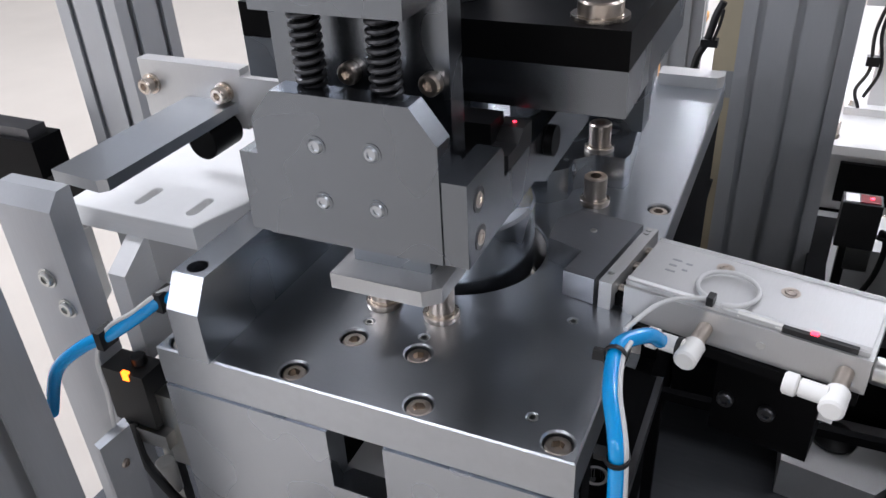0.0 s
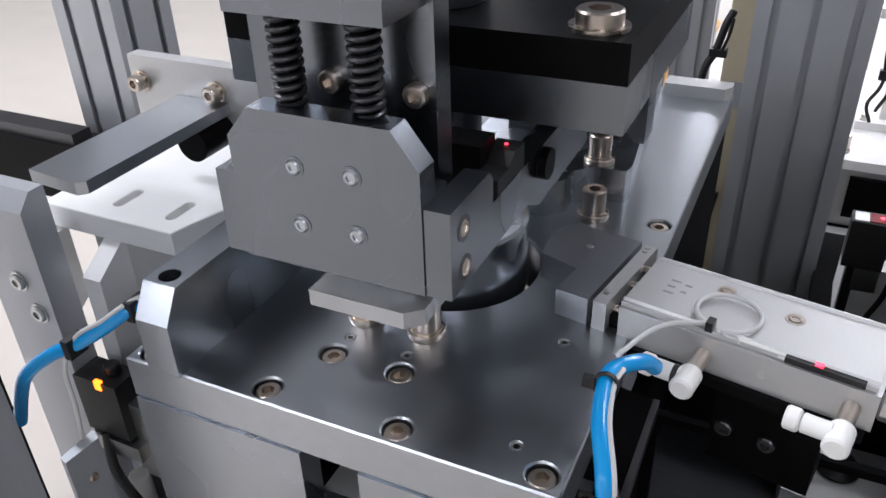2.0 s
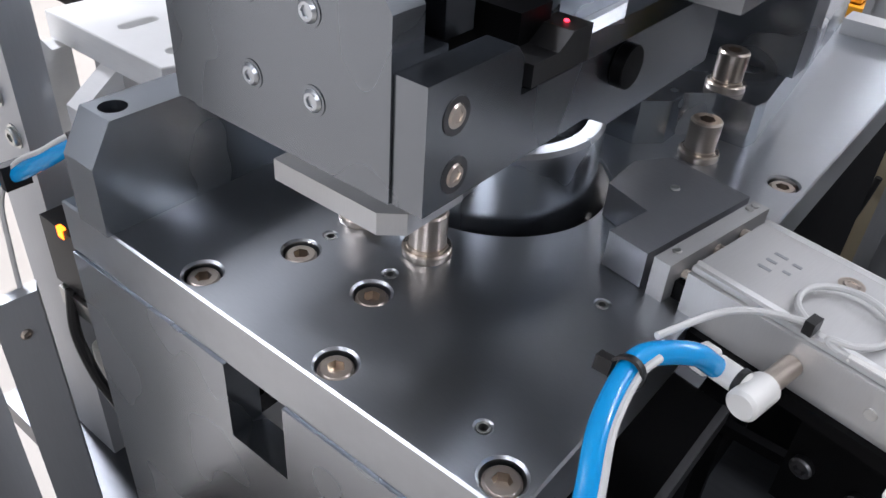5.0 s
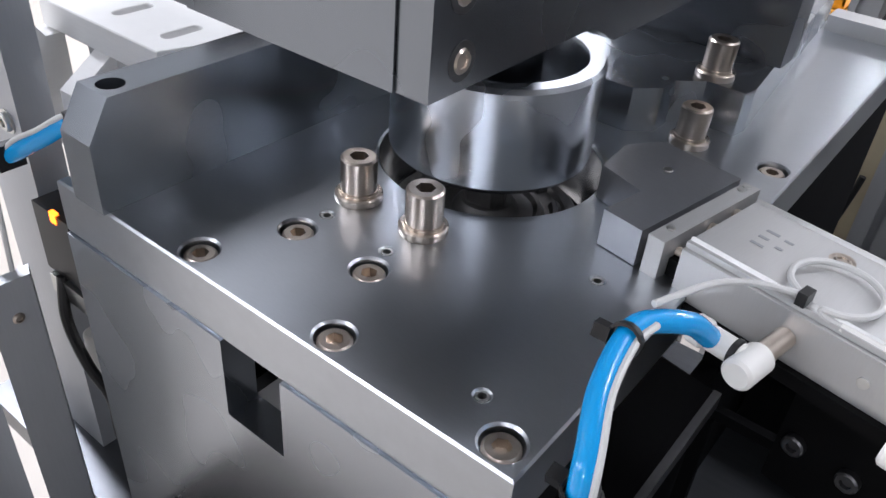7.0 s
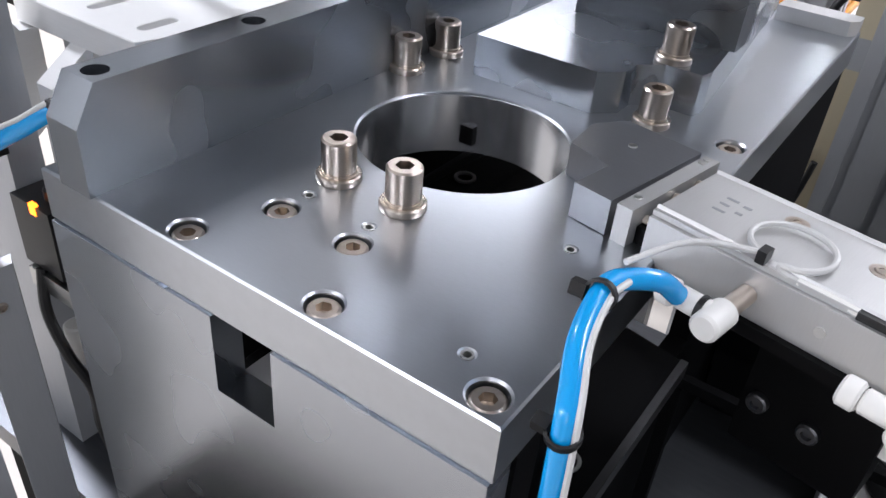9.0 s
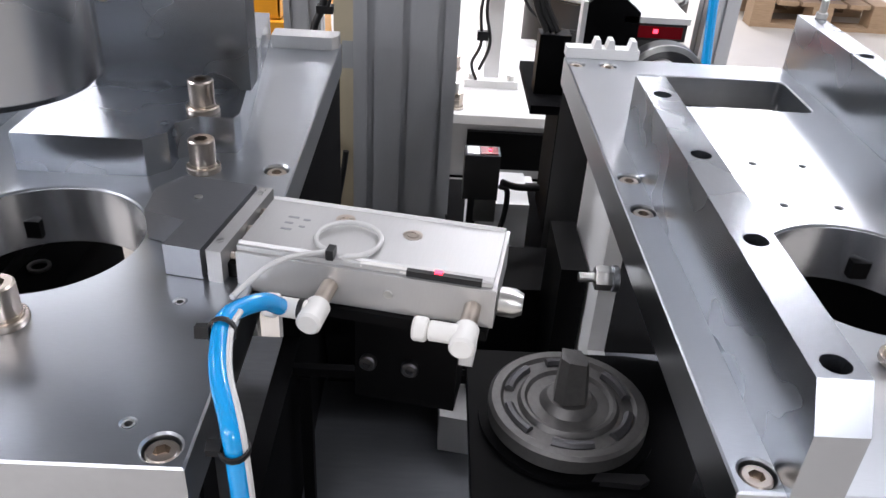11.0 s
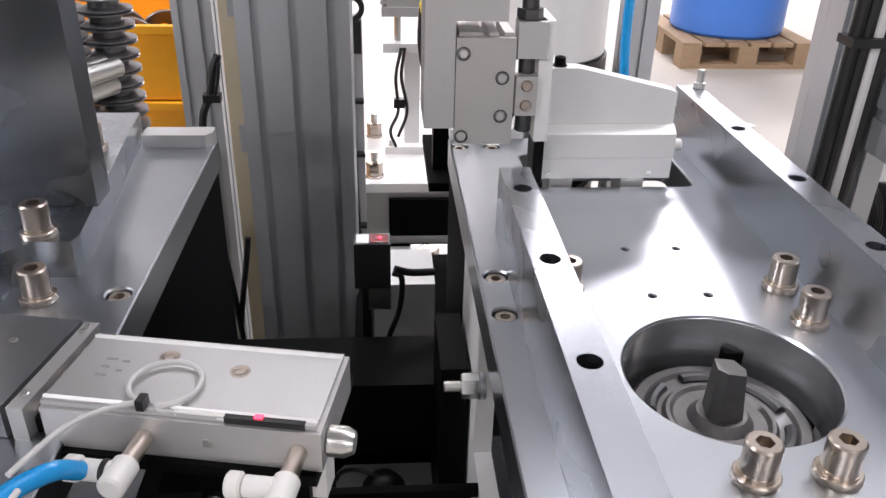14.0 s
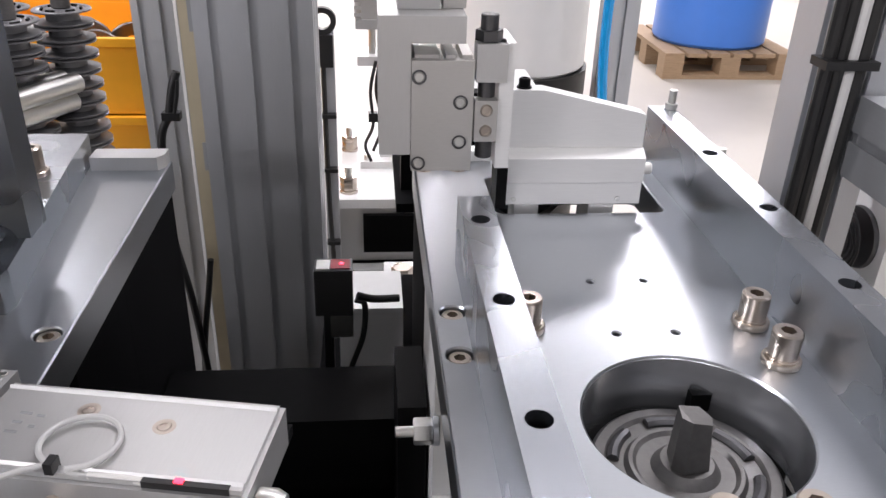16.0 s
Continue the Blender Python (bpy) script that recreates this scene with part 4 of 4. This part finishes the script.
part("tie_tail", hose([(-22, 648, -14), (-16, 646, 8), (-14, 646, 24)], 1.8, 8), black_pl, pc)
rc = thing("post_conduit", "grey cable duct with black clips and a ring clamp", "cable duct", 0, 380, 0)
part("duct", box(100, 121, 690, 712, -799, -20), profile_m, rc, "", 1)
part("wire", hose([(104, 684, -20), (106, 683, -280), (112, 682, -500), (110, 684, -790)], 4.0, 8), black_pl, rc)
part("eye", lathe([(12, -7), (20, -7), (20, 7), (12, 7), (12, -7)], 24, (106, 684, -2), "y"), black_pl, rc, "black ring clamp")
part("holder", box(92, 120, 676, 694, -70, -22), black_pl, rc, "", 2)
for z in (-150, -240, -370):
    part("tie", box(94, 122, 676, 690, z, z + 6), black_pl, rc)

# ---------- workpiece trolley ----------
tr = thing("work_table", "grey steel work table behind the machine", "table", -420, 1330, -390)
part("table_top", box(-480, 310, -260, 500, -20, 0), satin, tr, "", 2)
for x in (-470, 280):
    for y in (-250, 460):
        part("leg", box(x, x + 30, y, y + 30, -410, -20.2), profile_m, tr)


def disc_stack(x, y, z, n):
    g = thing("rotor_stack", "stack of grey cast rotor discs on a steel shaft", "rotor stack", x, y, z, 0, "rotor stacks")
    for k in range(n):
        shared("stackdisc", "disc", lambda: lathe([(0, 0), (32, 0), (33.5, 0.8), (33.5, 2.2), (19, 5), (19, 12), (33.5, 14.8), (33.5, 16.4), (32, 17.2), (28, 17.2), (26, 15.4), (16, 15.4), (14, 17.5), (0, 17.5)], 36), iron_l, g, mpose(0, 0, k * 18.4, 0, 0, k * 37))
    part("shaft", rod(11, n * 18.4 - 1, n * 18.4 + 40, (0, 0, 0), "z", 20, 1.5), iron, g, "bare shaft end")
    # black arcs on the top disc give the slots their shade
    for k in range(6):
        a = radians(60 * k)
        part("slot_shade_arc", hose([(22 * math.cos(a + radians(7 * i)), 22 * math.sin(a + radians(7 * i)), n * 18.4 - 1.6) for i in range(5)], 1.8, 6, 2), black_ox, g)


rk2 = thing("stack_stand", "grey steel stand holding rotor stacks and rods", "stand", -255, 780, -400)
part("stand_top", box(-200, 140, -140, 130, 200, 212), satin, rk2, "", 1)
part("side_shelf", box(140.2, 190, -140, -40, 200, 212), satin, rk2, "", 1)
for x in (-170, 110):
    for y in (-130, 100):
        part("leg", box(x, x + 20, y, y + 20, -400, 199.8), profile_m, rk2)
for x, y, n in ((-186, 722, 11), (-150, 794, 12), (-222, 796, 11), (-114, 864, 12), (-256, 730, 10), (-186, 866, 12), (-262, 862, 12)):
    disc_stack(x - 76, y, -188, n + 1)
tagged(obj("rod_block", box(-318, -190, 645, 682, -187.8, -62.2), satin, bevel=1), "bare aluminium block under the steel rods", "block")
for k in range(7):
    ob = obj("steel_rod", rod(12, -90, 70, (-150 - 22 * (k % 4), 0, 12 + 20 * (k // 4)), "y", 20, 1.0), zinc)
    ob.matrix_basis = mpose(-80 + (k // 4) * 8, 690, -62 + (k // 4) * 2, 0, 0, -28)
    tagged(ob, "bare ground steel rod lying in a pile", "rod", "pile of rods")
for k, (x, y, z) in enumerate(((-275, 1080, -390), (-275, 1080, -270), (-275, 1080, -150), (-275, 1420, -390), (-275, 1420, -270), (-275, 1420, -150), (-660, 1300, -390), (-660, 1300, -270), (-660, 1300, -150))):
    cr = thing("crate", "orange plastic stacking crate with side slots", "crate", x, y, z, 0, "orange crates")
    part("bottom", box(-170, 120, 0, 300, 0, 4), orange, cr)
    part("front_wall", upright(sheet([(-170, 4), (120, 4), (124, 112), (-174, 112)], [rounded(-60, 10, 76, 96, 8)], -4, 0, 0.4)), orange, cr, limit=0.25)
    part("back_wall", box(-170, 120, 296, 300, 4.1, 112), orange, cr)
    w = sheet([(0, 4), (300, 4), (300, 112), (0, 112)], [], -4, 0, 0.4)
    for v in w.verts:
        v.co = (120 + v.co.z, v.co.x, v.co.y)
    part("side_wall", w, orange, cr, limit=0.25)
    part("side_wall", box(-174, -170, 0, 300, 4.1, 112), orange, cr)
    part("rim", sheet(rounded(-180, 130, -10, 310, 8), [rounded(-170, 120, 2, 298, 4)], 104, 117, 0.8), orange, cr, limit=0.25)
for k in range(9):
    ob = obj("rotor", lathe([(8, 0), (30, 0), (33, 1.5), (33, 5), (30, 6), (8, 6), (8, 0)], 28), iron)
    ob.matrix_basis = mpose(-440 + 34 * k, 1140 + 30 * (k % 3), -62 + 6 * (k % 2), 55, 20 * (k % 3) - 20, 30 * k)
    tagged(ob, "loose grey rotor disc heaped in the crate", "rotor", "loose rotor discs")

# ---------- guard, cabinet and hall on the other side ----------
cab = thing("white_cabinet", "white painted cabinet with a small round fan", "cabinet", 600, 410, -800)
part("cabinet_body", box(0, 500, 0, 95, 0, 812), white_pt, cab, "", 3)
fan = thing("fan_guard", "black round wire fan guard", "fan", 580, 447, -56)
for r in (7, 12, 17, 22, 27, 31):
    part("ring", hose([(0, r * math.cos(radians(30 * i)), r * math.sin(radians(30 * i))) for i in range(13)], 1.2, 6, 3), black_pl, fan)
part("hub", rod(6, -3, 3, (0, 0, 0), "x", 16), black_pl, fan)
part("blade_disc", lathe([(0, 16), (27, 16), (28, 18), (28, 19.8), (0, 19.8)], 36, (0, 0, 0), "x"), springs_m, fan, "dark fan opening")
ls = thing("lamp_sensor", "small red lit sensor on the guard", "sensor", 548, 440, -62)
part("body", box(-8, 8, -6, 6, -12, 6), black_pl, ls, "", 1)
part("lamp", rod(4, 6.1, 9, (0, 0, 0), "z", 14, 0.8), led_r, ls, "lit red lamp")
profile_bar("frame_rail", "grey aluminium lower rail of the guard", 40, 40, 1, 1, 900, mpose(560, 470, -210, 0, 90, 0))
for k, (x, y, h) in enumerate(((3300, 6500, 900), (4400, 6300, 1000))):
    rk = thing("steel_rack", "light steel rack with shelves and stored parts", "rack", x, y, -800, 0, "hall racks")
    for px in (-500, 460):
        for py in (0, 400):
            part("upright", box(px, px + 40, py, py + 40, 0, h + 700), profile_m, rk)
    for z in (300, 800, 1300):
        part("shelf", box(-500, 500, 0, 440, z, z + 30), satin, rk)
        for q in range(4):
            part("bin", box(-440 + 230 * q, -260 + 230 * q, 60, 380, z + 30.5, z + 140 + 30 * (q % 3)), (greyplate, white_pt, drum_m, satin)[(q + k) % 4], rk, "", 6)
sf = thing("storage_rack", "pale slatted storage rack in the hall", "rack", -900, 2600, -800)
for x in (-520, 520):
    part("upright", box(x - 20, x + 20, -20, 40, 0, 2000), profile_m, sf)
for k in range(14):
    part("slat", box(-500, 500, 0, 30, 120 + 125 * k, 185 + 125 * k), white_pt, sf, "", 3)


# ---------- motion ----------
def motions():
    def shift(ob, rows):
        base = ob.matrix_basis.copy()
        walk(ob, [(t, Matrix.Translation((dx * MM, dy * MM, dz * MM)) @ base) for t, dx, dy, dz in rows])

    up = [(6.9, 2), (7.0, 20), (7.1, 39), (7.2, 58), (7.3, 78), (7.4, 88), (7.6, 96.5), (8.0, 99), (16, 99)]
    shift(head, [(0, 0, 0, 6.2), (0.3, 0, 0, 1.8), (0.5, 0, 0, 0), (2.0, 0, 0, 0), (2.5, 0, 0, -1.5), (3.0, 0, 0, -4.2), (3.5, 0, 0, -4.8), (6.0, 0, 0, -5.6), (6.7, 0, 0, -5.0)] + [(t, 0, 0, z) for t, z in up])
    shift(ram, [(0, 0, 0, 2), (0.5, 0, 0, 0), (6.7, 0, 0, 0)] + [(t, 0, 0, z) for t, z in up])
    shift(foot, [(0, 0, 0, 0), (6.65, 0, 0, 0), (6.75, 0, 0, 6), (6.85, 0, 0, 18), (6.95, 0, 0, 26), (16, 0, 0, 26)])
    shift(tongue, [(0, -6, 0, -1), (0.3, -1, 0, 0), (0.5, 0, 0, 0), (16, 0, 0, 0)])
    shift(slider, [(0, -78, 0, 0), (1, -39, 0, 0), (2, 0, 0, 0), (2.6, 22, 0, 0), (3.2, 32, 0, 0), (16, 32, 0, 0)])
    shift(gr, [(0, 0, 0, 150), (12.0, 0, 0, 150), (12.3, 0, 0, 120), (12.5, 0, 0, 67), (12.65, 0, 0, 38), (12.8, 0, 0, 18), (13.0, 0, 0, 4), (13.3, 0, 0, 0), (16, 0, 0, 0)])
    slide = [(0, -107), (9.45, -107), (9.7, -98), (9.9, -60), (10.0, -37), (10.2, 7), (10.7, 116), (11.2, 226), (11.5, 289), (11.8, 326), (11.9, 328), (16, 328)]
    walk(arm, [(t, mpose(x, 143, -112)) for t, x in slide])
    drop = [(0, -107, 0), (7.55, -107, 0), (7.8, -107, -20), (8.0, -107, -52), (8.2, -107, -68)] + [(t, x, -68) for t, x in slide if 9 < t < 12]
    drop += [(12.5, 328, -68), (12.65, 328, -52), (12.8, 328, -32), (13.0, 328, -10), (13.2, 328, 0), (16, 328, 0)]
    walk(rotor, [(t, mpose(x, 143, -27 + dz)) for t, x, dz in drop])


motions()
